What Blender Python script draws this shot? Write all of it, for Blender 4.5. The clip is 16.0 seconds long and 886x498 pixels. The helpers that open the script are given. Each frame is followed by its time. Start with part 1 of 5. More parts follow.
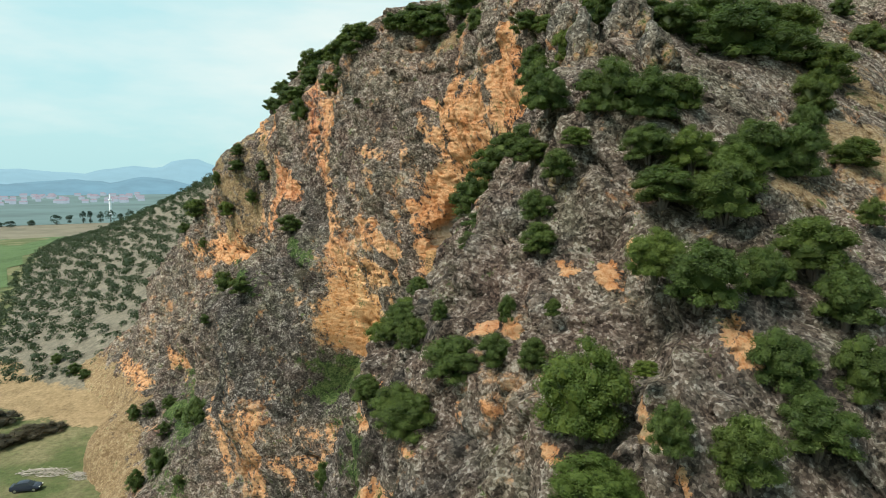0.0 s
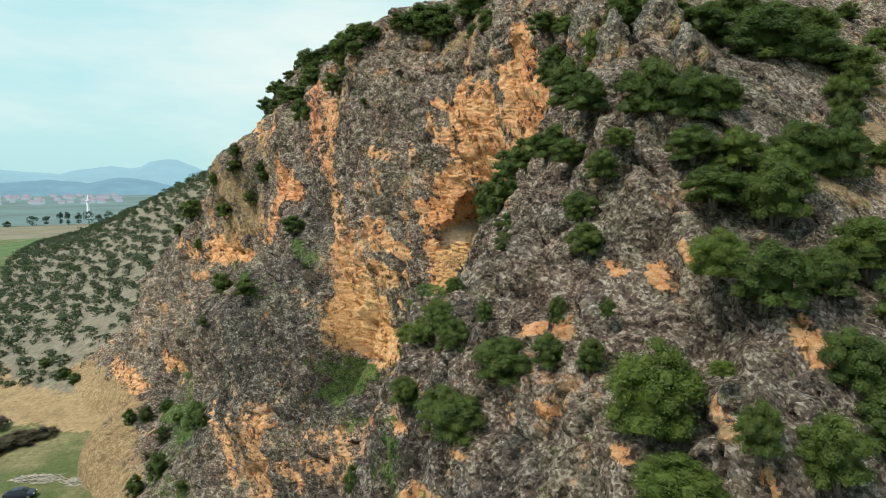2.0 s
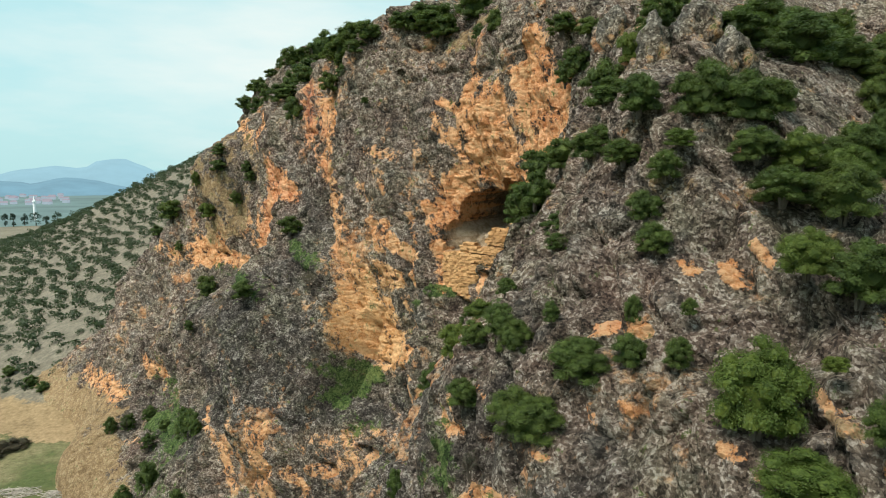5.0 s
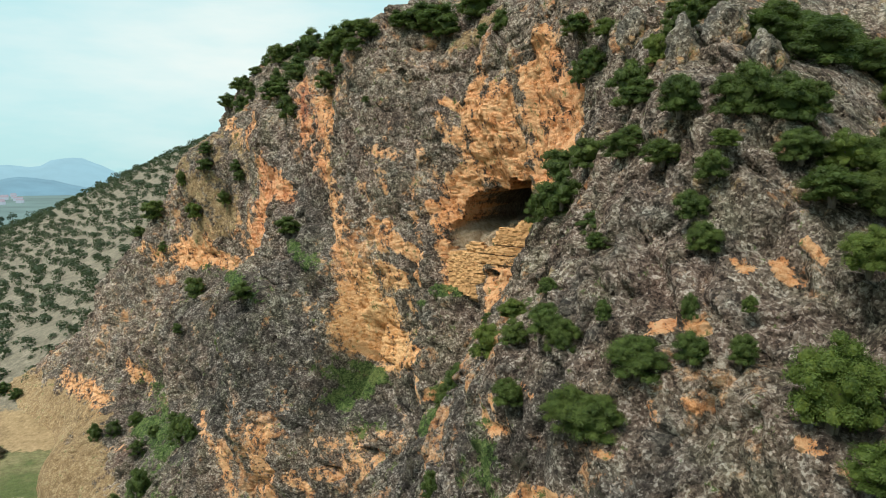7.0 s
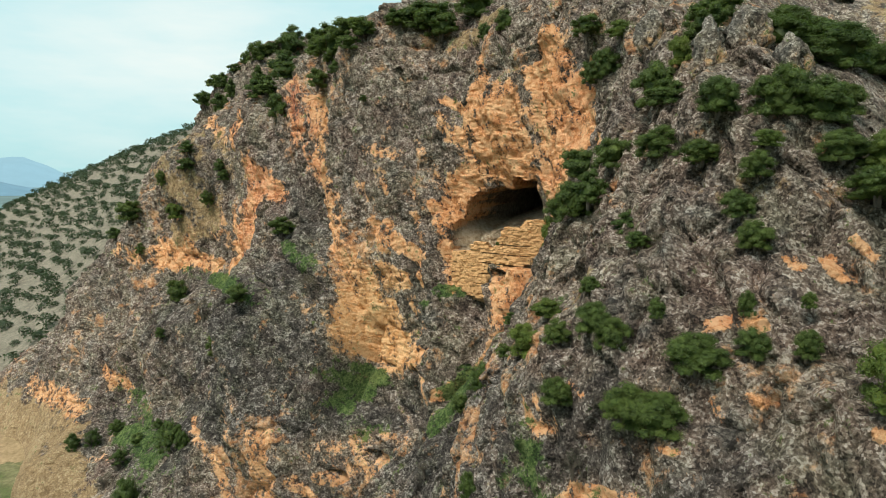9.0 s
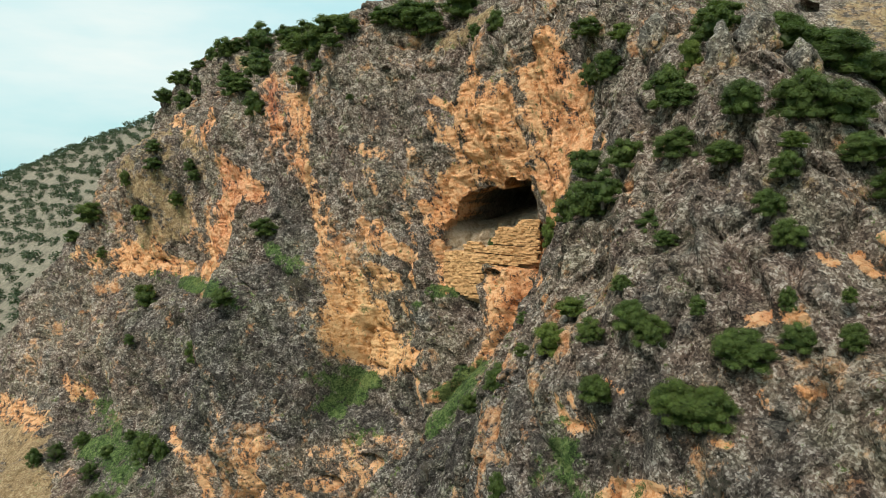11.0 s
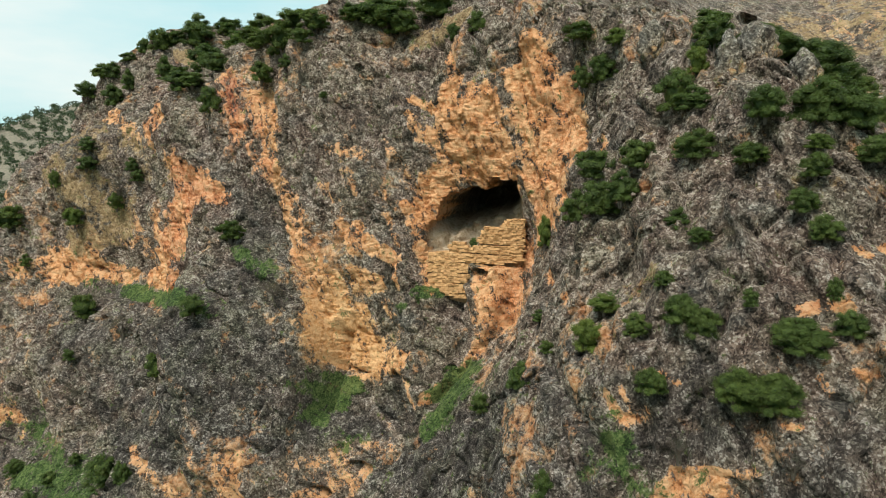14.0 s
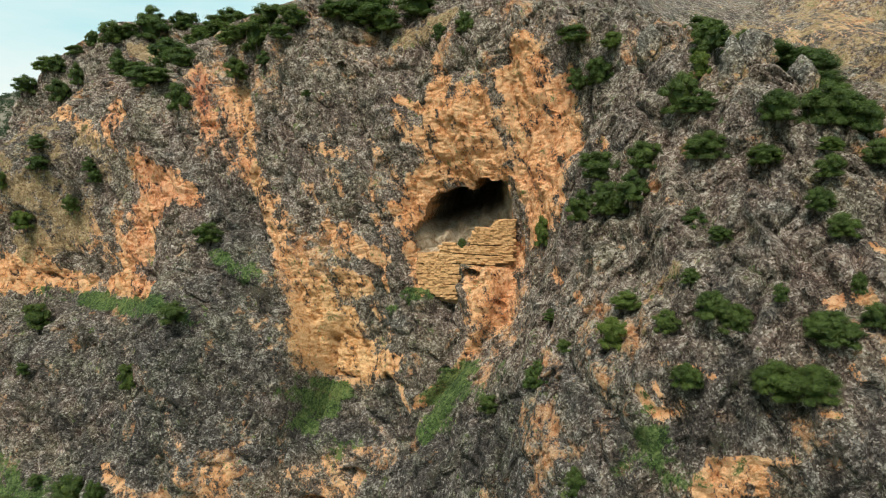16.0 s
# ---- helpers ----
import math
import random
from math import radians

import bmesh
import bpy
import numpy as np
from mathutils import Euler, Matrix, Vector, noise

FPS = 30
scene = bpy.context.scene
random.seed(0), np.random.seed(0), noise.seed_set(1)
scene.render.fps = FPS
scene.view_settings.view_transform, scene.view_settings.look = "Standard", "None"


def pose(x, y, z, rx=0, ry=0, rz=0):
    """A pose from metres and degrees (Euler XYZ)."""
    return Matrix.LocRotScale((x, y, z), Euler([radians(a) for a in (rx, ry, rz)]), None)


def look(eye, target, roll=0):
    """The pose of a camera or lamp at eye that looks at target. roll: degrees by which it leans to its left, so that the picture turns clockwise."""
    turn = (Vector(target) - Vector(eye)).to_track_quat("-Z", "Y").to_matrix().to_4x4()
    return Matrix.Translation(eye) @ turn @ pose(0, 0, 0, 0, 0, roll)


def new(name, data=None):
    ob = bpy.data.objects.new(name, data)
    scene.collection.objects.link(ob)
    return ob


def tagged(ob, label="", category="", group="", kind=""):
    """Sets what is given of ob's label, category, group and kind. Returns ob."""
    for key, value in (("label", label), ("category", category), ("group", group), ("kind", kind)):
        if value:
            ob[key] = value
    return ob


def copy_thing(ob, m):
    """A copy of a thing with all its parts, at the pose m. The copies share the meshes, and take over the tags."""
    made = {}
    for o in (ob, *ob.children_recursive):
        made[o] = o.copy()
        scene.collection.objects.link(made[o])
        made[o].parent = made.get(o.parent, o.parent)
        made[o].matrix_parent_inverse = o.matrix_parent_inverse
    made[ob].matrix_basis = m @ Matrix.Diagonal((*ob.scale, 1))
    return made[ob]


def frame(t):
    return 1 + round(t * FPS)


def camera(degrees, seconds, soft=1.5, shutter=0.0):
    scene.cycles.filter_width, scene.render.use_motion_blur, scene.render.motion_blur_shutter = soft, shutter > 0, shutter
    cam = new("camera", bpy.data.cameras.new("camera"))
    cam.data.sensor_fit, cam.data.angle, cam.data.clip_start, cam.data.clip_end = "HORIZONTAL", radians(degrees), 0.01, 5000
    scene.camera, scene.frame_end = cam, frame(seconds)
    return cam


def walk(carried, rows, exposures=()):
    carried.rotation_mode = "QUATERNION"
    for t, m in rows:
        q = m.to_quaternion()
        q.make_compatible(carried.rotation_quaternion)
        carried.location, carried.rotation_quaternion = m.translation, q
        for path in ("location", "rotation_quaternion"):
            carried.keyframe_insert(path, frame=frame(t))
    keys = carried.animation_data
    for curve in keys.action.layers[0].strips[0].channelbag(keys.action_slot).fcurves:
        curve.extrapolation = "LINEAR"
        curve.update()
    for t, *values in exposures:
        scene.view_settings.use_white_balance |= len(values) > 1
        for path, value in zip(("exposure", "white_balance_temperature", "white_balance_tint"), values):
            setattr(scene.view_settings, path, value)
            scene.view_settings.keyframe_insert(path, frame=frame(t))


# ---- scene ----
cam = camera(69.0, 16.0, soft=1.0, shutter=0.0)
METRES, EYE, TILT, LEAN, TURN = 40.0, 50.0, -6.4, 0.0, 0.0
ROWS = [
    (0.0, 0.0, 0.0, 0.0, 0.0, 0.0, -0.0),
    (0.5, -0.019, 0.001, 0.0, -0.27, 0.01, 0.02),
    (1.0, -0.0399, 0.0022, 0.0001, -0.7, 0.03, 0.06),
    (1.5, -0.0604, 0.0037, 0.0002, -1.17, 0.05, 0.1),
    (2.0, -0.0822, 0.0058, 0.0003, -1.69, 0.06, 0.16),
    (2.5, -0.1036, 0.0077, 0.0006, -2.21, 0.06, 0.21),
    (3.0, -0.1266, 0.0101, 0.0007, -2.78, 0.06, 0.27),
    (3.5, -0.1488, 0.0127, 0.0009, -3.36, 0.06, 0.33),
    (4.0, -0.1729, 0.0157, 0.0011, -4.07, 0.06, 0.4),
    (6.5, -0.3041, 0.0351, 0.0026, -7.7, 0.02, 0.76),
    (7.0, -0.3339, 0.0408, 0.003, -8.55, 0.0, 0.84),
    (7.5, -0.3633, 0.0469, 0.0035, -9.38, -0.01, 0.93),
    (8.0, -0.3954, 0.0541, 0.0042, -10.32, -0.04, 1.04),
    (8.5, -0.4261, 0.0617, 0.005, -11.23, -0.06, 1.14),
    (9.0, -0.4587, 0.0705, 0.0057, -12.34, -0.08, 1.25),
    (11.5, -0.6219, 0.1242, 0.0109, -18.63, -0.23, 1.95),
    (12.0, -0.6572, 0.1384, 0.0123, -19.98, -0.27, 2.11),
    (12.5, -0.6914, 0.1528, 0.0138, -21.38, -0.31, 2.29),
    (13.0, -0.7271, 0.1696, 0.0156, -22.91, -0.37, 2.47),
    (13.5, -0.7619, 0.1868, 0.0171, -24.48, -0.43, 2.62),
    (14.0, -0.7989, 0.2063, 0.019, -26.16, -0.51, 2.82),
    (14.5, -0.8335, 0.2263, 0.0214, -27.7, -0.58, 2.99),
    (15.0, -0.8698, 0.2489, 0.024, -29.33, -0.66, 3.16),
    (15.5, -0.9036, 0.2712, 0.0265, -30.82, -0.73, 3.32),
    (16.0, -0.9396, 0.2966, 0.0294, -32.46, -0.82, 3.47),
]
walk(cam, [(t, pose(0, 0, EYE, TILT, LEAN, TURN) @ pose(METRES * x, METRES * y, METRES * z, 90 + pitch, roll, yaw)) for t, x, y, z, yaw, pitch, roll in ROWS], exposures=((0.0, 0.40), (16.0, 0.40)))


# ---- world, sun ----
world = bpy.data.worlds.new("sky")
scene.world = world
world.use_nodes = True
wn, wl = world.node_tree.nodes, world.node_tree.links
wn.clear()
SUN_DIR = Vector((-0.46, -0.34, 0.82)).normalized()
sky = wn.new("ShaderNodeTexSky")
sky.sky_type = "NISHITA"
sky.sun_disc = False
sky.sun_elevation = math.asin(SUN_DIR.z)
sky.sun_rotation = math.atan2(SUN_DIR.x, SUN_DIR.y)
sky.air_density, sky.dust_density, sky.ozone_density = 1.0, 3.0, 1.0
wcoord = wn.new("ShaderNodeTexCoord")
wmap = wn.new("ShaderNodeMapping")
wmap.inputs["Scale"].default_value = (1.0, 1.0, 4.0)
cloud = wn.new("ShaderNodeTexNoise")
cloud.inputs["Scale"].default_value = 1.6
cloud.inputs["Detail"].default_value = 6.0
cloud.inputs["Roughness"].default_value = 0.55
ramp = wn.new("ShaderNodeValToRGB")
ramp.color_ramp.elements[0].position, ramp.color_ramp.elements[0].color = 0.48, (0.0, 0.0, 0.0, 1)
ramp.color_ramp.elements[1].position, ramp.color_ramp.elements[1].color = 0.74, (0.8, 0.8, 0.8, 1)
veil = wn.new("ShaderNodeMix")
veil.data_type = "RGBA"
veil.inputs["B"].default_value = (9.3, 9.7, 9.2, 1)
back = wn.new("ShaderNodeBackground")
back.inputs["Strength"].default_value = 0.078
wout = wn.new("ShaderNodeOutputWorld")
wl.new(wcoord.outputs["Generated"], wmap.inputs["Vector"])
wl.new(wmap.outputs["Vector"], cloud.inputs["Vector"])
wl.new(cloud.outputs["Fac"], ramp.inputs["Fac"])
wl.new(ramp.outputs["Color"], veil.inputs["Factor"])
haze = wn.new("ShaderNodeMix")
haze.data_type = "RGBA"
haze.inputs["Factor"].default_value = 0.80
haze.inputs["B"].default_value = (5.9, 9.4, 9.6, 1)
wl.new(sky.outputs["Color"], haze.inputs["A"])
wl.new(haze.outputs["Result"], veil.inputs["A"])
wl.new(veil.outputs["Result"], back.inputs["Color"])
wl.new(back.outputs["Background"], wout.inputs["Surface"])

sun_data = bpy.data.lights.new("sun", "SUN")
sun_data.energy, sun_data.angle, sun_data.color = 4.3, radians(25), (1.0, 0.94, 0.85)
sun = new("sun", sun_data)
sun.matrix_world = look(SUN_DIR * 300, (0, 0, 0))


# ---- materials ----
def material(name, rough=0.9):
    m = bpy.data.materials.new(name)
    m.use_nodes = True
    bsdf = m.node_tree.nodes["Principled BSDF"]
    bsdf.inputs["Roughness"].default_value = rough
    bsdf.inputs["Specular IOR Level"].default_value = 0.25
    return m, m.node_tree.nodes, m.node_tree.links, bsdf


def noise_node(nodes, links, vec, scale, detail=6.0, rough=0.6, stretch=None, kind="noise"):
    if stretch:
        mp = nodes.new("ShaderNodeMapping")
        mp.inputs["Scale"].default_value = stretch
        links.new(vec, mp.inputs["Vector"])
        vec = mp.outputs["Vector"]
    if kind == "noise":
        n = nodes.new("ShaderNodeTexNoise")
        n.inputs["Detail"].default_value = detail
        n.inputs["Roughness"].default_value = rough
    else:
        n = nodes.new("ShaderNodeTexVoronoi")
        n.feature = kind
    n.inputs["Scale"].default_value = scale
    links.new(vec, n.inputs["Vector"])
    return n.outputs["Fac"] if kind == "noise" else n.outputs["Distance"]


def ramp_node(nodes, links, fac, stops):
    r = nodes.new("ShaderNodeValToRGB")
    els = r.color_ramp.elements
    while len(els) < len(stops):
        els.new(0.5)
    for e, (p, c) in zip(els, stops):
        e.position, e.color = p, (*c, 1) if len(c) == 3 else c
    links.new(fac, r.inputs["Fac"])
    return r.outputs["Color"]


def grey(v):
    return (v, v, v)


def mix(nodes, links, fac, a, b, blend="MIX"):
    n = nodes.new("ShaderNodeMix")
    n.data_type, n.blend_type = "RGBA", blend
    for sock, v in (("Factor", fac), ("A", a), ("B", b)):
        if isinstance(v, (int, float)):
            n.inputs[sock].default_value = v
        elif isinstance(v, tuple):
            n.inputs[sock].default_value = (*v, 1)
        else:
            links.new(v, n.inputs[sock])
    return n.outputs["Result"]


def calc(nodes, links, op, a, b=0.0, clamp=False):
    n = nodes.new("ShaderNodeMath")
    n.operation, n.use_clamp = op, clamp
    for sock, v in zip(n.inputs, (a, b)):
        if isinstance(v, (int, float)):
            sock.default_value = v
        else:
            links.new(v, sock)
    return n.outputs["Value"]


def bump(nodes, links, bsdf, height, strength, distance, below=None):
    n = nodes.new("ShaderNodeBump")
    n.inputs["Strength"].default_value = strength
    n.inputs["Distance"].default_value = distance
    links.new(height, n.inputs["Height"])
    if below is not None:
        links.new(below, n.inputs["Normal"])
    links.new(n.outputs["Normal"], bsdf.inputs["Normal"])
    return n.outputs["Normal"]


def cliff_material():
    m, N, L, bsdf = material("cliff_rock", 0.92)
    pos = N.new("ShaderNodeTexCoord").outputs["Object"]
    att = N.new("ShaderNodeVertexColor")
    att.layer_name = "ground"
    sep = N.new("ShaderNodeSeparateColor")
    L.new(att.outputs["Color"], sep.inputs["Color"])
    ochre, grass, soil, red = sep.outputs["Red"], sep.outputs["Green"], sep.outputs["Blue"], att.outputs["Alpha"]

    def around(fac, amount):
        return calc(N, L, "MULTIPLY", calc(N, L, "SUBTRACT", fac, 0.5), amount)

    def total(*facs):
        s = facs[0]
        for f in facs[1:]:
            s = calc(N, L, "ADD", s, f)
        return s

    plan = N.new("ShaderNodeAttribute")
    plan.attribute_name = "plan"
    plan = plan.outputs["Vector"]
    big = noise_node(N, L, pos, 0.07, 5, 0.6)
    drip = noise_node(N, L, plan, 1.0, 6, 0.7, (1.1, 0.28, 1.0))
    mid = noise_node(N, L, pos, 0.45, 7, 0.68)
    fine = noise_node(N, L, pos, 2.0, 8, 0.75)
    grain = noise_node(N, L, pos, 10.0, 4, 0.8)
    # stones of two sizes, each with its own tone, and the dark joints between them
    wnoise = N.new("ShaderNodeTexNoise")
    wnoise.inputs["Scale"].default_value = 1.3
    wnoise.inputs["Detail"].default_value = 4.0
    L.new(pos, wnoise.inputs["Vector"])
    add = N.new("ShaderNodeVectorMath")
    add.operation = "ADD"
    scl = N.new("ShaderNodeVectorMath")
    scl.operation = "SCALE"
    scl.inputs["Scale"].default_value = 0.14
    L.new(wnoise.outputs["Color"], scl.inputs[0])
    L.new(pos, add.inputs[0])
    L.new(scl.outputs["Vector"], add.inputs[1])
    bent = add.outputs["Vector"]

    def stone_tone(scale):
        v = N.new("ShaderNodeTexVoronoi")
        v.inputs["Scale"].default_value = scale
        L.new(bent, v.inputs["Vector"])
        s = N.new("ShaderNodeSeparateColor")
        L.new(v.outputs["Color"], s.inputs["Color"])
        e = N.new("ShaderNodeTexVoronoi")
        e.feature = "DISTANCE_TO_EDGE"
        e.inputs["Scale"].default_value = scale
        L.new(bent, e.inputs["Vector"])
        return s.outputs["Red"], e.outputs["Distance"]

    tone_a, joint_a = stone_tone(1.25)
    tone_b, joint_b = stone_tone(3.0)
    tone_c, joint_c = stone_tone(7.5)
    def ridged(scale, turn, stretch, gain):
        r = N.new("ShaderNodeTexNoise")
        r.noise_type = "RIDGED_MULTIFRACTAL"
        r.inputs["Scale"].default_value = scale
        r.inputs["Detail"].default_value = 5.0
        r.inputs["Roughness"].default_value = 0.7
        mp = N.new("ShaderNodeMapping")
        mp.inputs["Rotation"].default_value = turn
        mp.inputs["Scale"].default_value = stretch
        L.new(bent, mp.inputs["Vector"])
        L.new(mp.outputs["Vector"], r.inputs["Vector"])
        return calc(N, L, "MULTIPLY", r.outputs["Fac"], gain, True)

    seam = ridged(0.75, (0.25, -0.2, 0.0), (1.0, 1.0, 0.38), 1.0)
    speck = noise_node(N, L, pos, 6.0, 4, 0.85)
    t = total(around(fine, 1.0), around(speck, 0.85), around(grain, 0.6), around(tone_c, 0.62), around(tone_b, 0.34), around(tone_a, 0.16), around(drip, 0.8), around(mid, 0.9), around(big, 0.6), calc(N, L, "MULTIPLY", seam, -0.5))
    t = calc(N, L, "ADD", t, 0.56)
    rock = ramp_node(N, L, t, [(0.06, (0.039, 0.036, 0.031)), (0.30, (0.095, 0.089, 0.075)), (0.54, (0.161, 0.151, 0.127)), (0.74, (0.276, 0.259, 0.224)), (0.97, (0.574, 0.543, 0.482))])
    warm = ramp_node(N, L, t, [(0.06, (0.039, 0.031, 0.021)), (0.30, (0.106, 0.087, 0.061)), (0.54, (0.182, 0.154, 0.111)), (0.74, (0.298, 0.258, 0.195)), (0.97, (0.574, 0.511, 0.410))])
    pink = ramp_node(N, L, t, [(0.06, (0.030, 0.017, 0.013)), (0.30, (0.109, 0.068, 0.051)), (0.54, (0.200, 0.135, 0.102)), (0.74, (0.324, 0.238, 0.192)), (0.97, (0.572, 0.488, 0.425))])
    flute = noise_node(N, L, pos, 0.30, 6, 0.65, (1.0, 1.0, 0.16))
    where = total(around(big, 2.4), around(mid, 1.4), around(flute, 2.2))
    rock = mix(N, L, ramp_node(N, L, calc(N, L, "ADD", where, 0.5), [(0.20, grey(0.0)), (0.62, grey(1.0))]), rock, warm)
    rock = mix(N, L, ramp_node(N, L, noise_node(N, L, pos, 0.16, 6, 0.7), [(0.47, grey(0.0)), (0.62, grey(0.7))]), rock, pink)
    rock = mix(N, L, calc(N, L, "MULTIPLY", calc(N, L, "ADD", red, around(mid, 1.6)), 1.6, True), rock, pink)
    # darker rock, where the strokes make ochre negative and in steep streaks
    dark_rock = calc(N, L, "ADD", calc(N, L, "MULTIPLY", ochre, -1.0, True), around(flute, 1.0), True)
    dark_rock = calc(N, L, "MAXIMUM", dark_rock, ramp_node(N, L, total(flute, around(mid, 0.5)), [(0.54, grey(0.0)), (0.70, grey(0.55))]))
    rock = mix(N, L, dark_rock, rock, ramp_node(N, L, t, [(0.06, (0.017, 0.014, 0.012)), (0.30, (0.042, 0.036, 0.031)), (0.54, (0.077, 0.067, 0.058)), (0.76, (0.142, 0.127, 0.112)), (0.98, (0.38, 0.35, 0.31))]))
    moss = ramp_node(N, L, noise_node(N, L, pos, 0.28, 7, 0.7), [(0.48, grey(0.0)), (0.66, grey(0.5))])
    rock = mix(N, L, moss, rock, ramp_node(N, L, t, [(0.10, (0.022, 0.024, 0.012)), (0.50, (0.105, 0.110, 0.064)), (0.92, (0.34, 0.33, 0.23))]))
    # exposed ochre rock
    crease = N.new("ShaderNodeTexNoise")
    crease.noise_type = "RIDGED_MULTIFRACTAL"
    crease.inputs["Scale"].default_value = 1.1
    crease.inputs["Detail"].default_value = 5.0
    crease.inputs["Roughness"].default_value = 0.7
    slant = N.new("ShaderNodeMapping")
    slant.inputs["Rotation"].default_value = (0.5, 0.35, 0.0)
    slant.inputs["Scale"].default_value = (1.0, 1.0, 2.2)
    L.new(bent, slant.inputs["Vector"])
    L.new(slant.outputs["Vector"], crease.inputs["Vector"])
    crease = calc(N, L, "MULTIPLY", crease.outputs["Fac"], 1.0, True)
    ot = calc(N, L, "ADD", total(around(mid, 1.2), around(fine, 1.2), around(drip, 1.1), around(speck, 0.95), around(grain, 0.75), around(tone_a, 0.2), around(tone_b, 0.3), around(crease, -0.45)), 0.5)
    och = ramp_node(N, L, ot, [(0.06, (0.14, 0.060, 0.022)), (0.28, (0.40, 0.195, 0.078)), (0.52, (0.62, 0.302, 0.110)), (0.86, (0.77, 0.49, 0.25))])
    salmon = ramp_node(N, L, ot, [(0.08, (0.16, 0.052, 0.022)), (0.32, (0.45, 0.172, 0.078)), (0.55, (0.65, 0.262, 0.106)), (0.88, (0.77, 0.44, 0.24))])
    och = mix(N, L, calc(N, L, "MULTIPLY", red, 2.0, True), och, salmon)
    deep = calc(N, L, "SUBTRACT", calc(N, L, "MULTIPLY", red, 2.0), 1.0, True)
    och = mix(N, L, deep, och, ramp_node(N, L, ot, [(0.2, (0.13, 0.030, 0.017)), (0.6, (0.42, 0.125, 0.060)), (0.9, (0.55, 0.26, 0.15))]))
    o = total(around(mid, 2.6), around(fine, 3.4), around(drip, 4.0), around(speck, -1.6), around(tone_c, 0.35), calc(N, L, "MULTIPLY", seam, -0.9), around(tone_a, 0.2))
    o = calc(N, L, "ADD", ochre, calc(N, L, "MULTIPLY", o, calc(N, L, "ADD", calc(N, L, "MULTIPLY", ochre, 0.62), 0.38)))
    ofac = ramp_node(N, L, o, [(0.40, grey(0.0)), (0.52, grey(1.0))])
    rock = mix(N, L, ramp_node(N, L, o, [(0.10, grey(0.0)), (0.42, grey(0.7))]), rock, mix(N, L, 0.5, warm, pink))
    stray = ramp_node(N, L, total(around(noise_node(N, L, pos, 0.33, 8, 0.72), 1.0), around(fine, 0.5), calc(N, L, "ADD", around(big, 0.8), 0.5)), [(0.60, grey(0.0)), (0.70, grey(0.75))])
    col = mix(N, L, calc(N, L, "MAXIMUM", ofac, stray), rock, och)
    # dry soil and gravel
    dirt = ramp_node(N, L, t, [(0.05, (0.20, 0.130, 0.064)), (0.50, (0.33, 0.222, 0.112)), (0.95, (0.47, 0.35, 0.20))])
    s = total(soil, around(mid, 2.6), around(fine, 1.6))
    col = mix(N, L, ramp_node(N, L, s, [(0.40, grey(0.0)), (0.62, grey(0.92))]), col, dirt)
    # grass and moss
    green = ramp_node(N, L, t, [(0.10, (0.016, 0.034, 0.007)), (0.50, (0.054, 0.105, 0.021)), (0.90, (0.13, 0.18, 0.050))])
    g = total(grass, around(mid, 2.8), around(fine, 2.6), around(speck, 1.0))
    col = mix(N, L, ramp_node(N, L, g, [(0.42, grey(0.0)), (0.60, grey(0.95))]), col, green)
    cracks = calc(N, L, "MULTIPLY", ramp_node(N, L, joint_a, [(0.0, grey(0.45)), (0.05, grey(1.0))]), ramp_node(N, L, joint_b, [(0.0, grey(0.65)), (0.06, grey(1.0))]))
    col = mix(N, L, calc(N, L, "MULTIPLY", calc(N, L, "SUBTRACT", 1.0, ofac), 0.6), col, cracks, "MULTIPLY")
    # bare pale limestone inside the cave, held back in the dark deep chamber
    bare = calc(N, L, "MULTIPLY", grass, -1.0, True)
    col = mix(N, L, bare, col, ramp_node(N, L, ot, [(0.10, (0.26, 0.180, 0.105)), (0.50, (0.50, 0.37, 0.235)), (0.90, (0.68, 0.56, 0.41))]))
    L.new(col, bsdf.inputs["Base Color"])
    h = total(calc(N, L, "MULTIPLY", fine, 0.6), calc(N, L, "MULTIPLY", grain, 0.7), calc(N, L, "MULTIPLY", ramp_node(N, L, joint_a, [(0.0, grey(0.0)), (0.12, grey(1.0))]), 0.16), calc(N, L, "MULTIPLY", tone_b, 0.16), calc(N, L, "MULTIPLY", tone_c, 0.08), calc(N, L, "MULTIPLY", calc(N, L, "MULTIPLY", crease, ofac), -1.3), calc(N, L, "MULTIPLY", seam, -1.0))
    bump(N, L, bsdf, h, 1.0, 0.42)
    return m


def soil_material(name, dark, mid_c, light, scale=1.0):
    m, N, L, bsdf = material(name, 0.95)
    pos = N.new("ShaderNodeTexCoord").outputs["Object"]
    fine = noise_node(N, L, pos, 1.6 * scale, 7, 0.7)
    col = ramp_node(N, L, fine, [(0.3, dark), (0.5, mid_c), (0.72, light)])
    L.new(col, bsdf.inputs["Base Color"])
    bump(N, L, bsdf, fine, 0.6, 0.25 / scale)
    return m


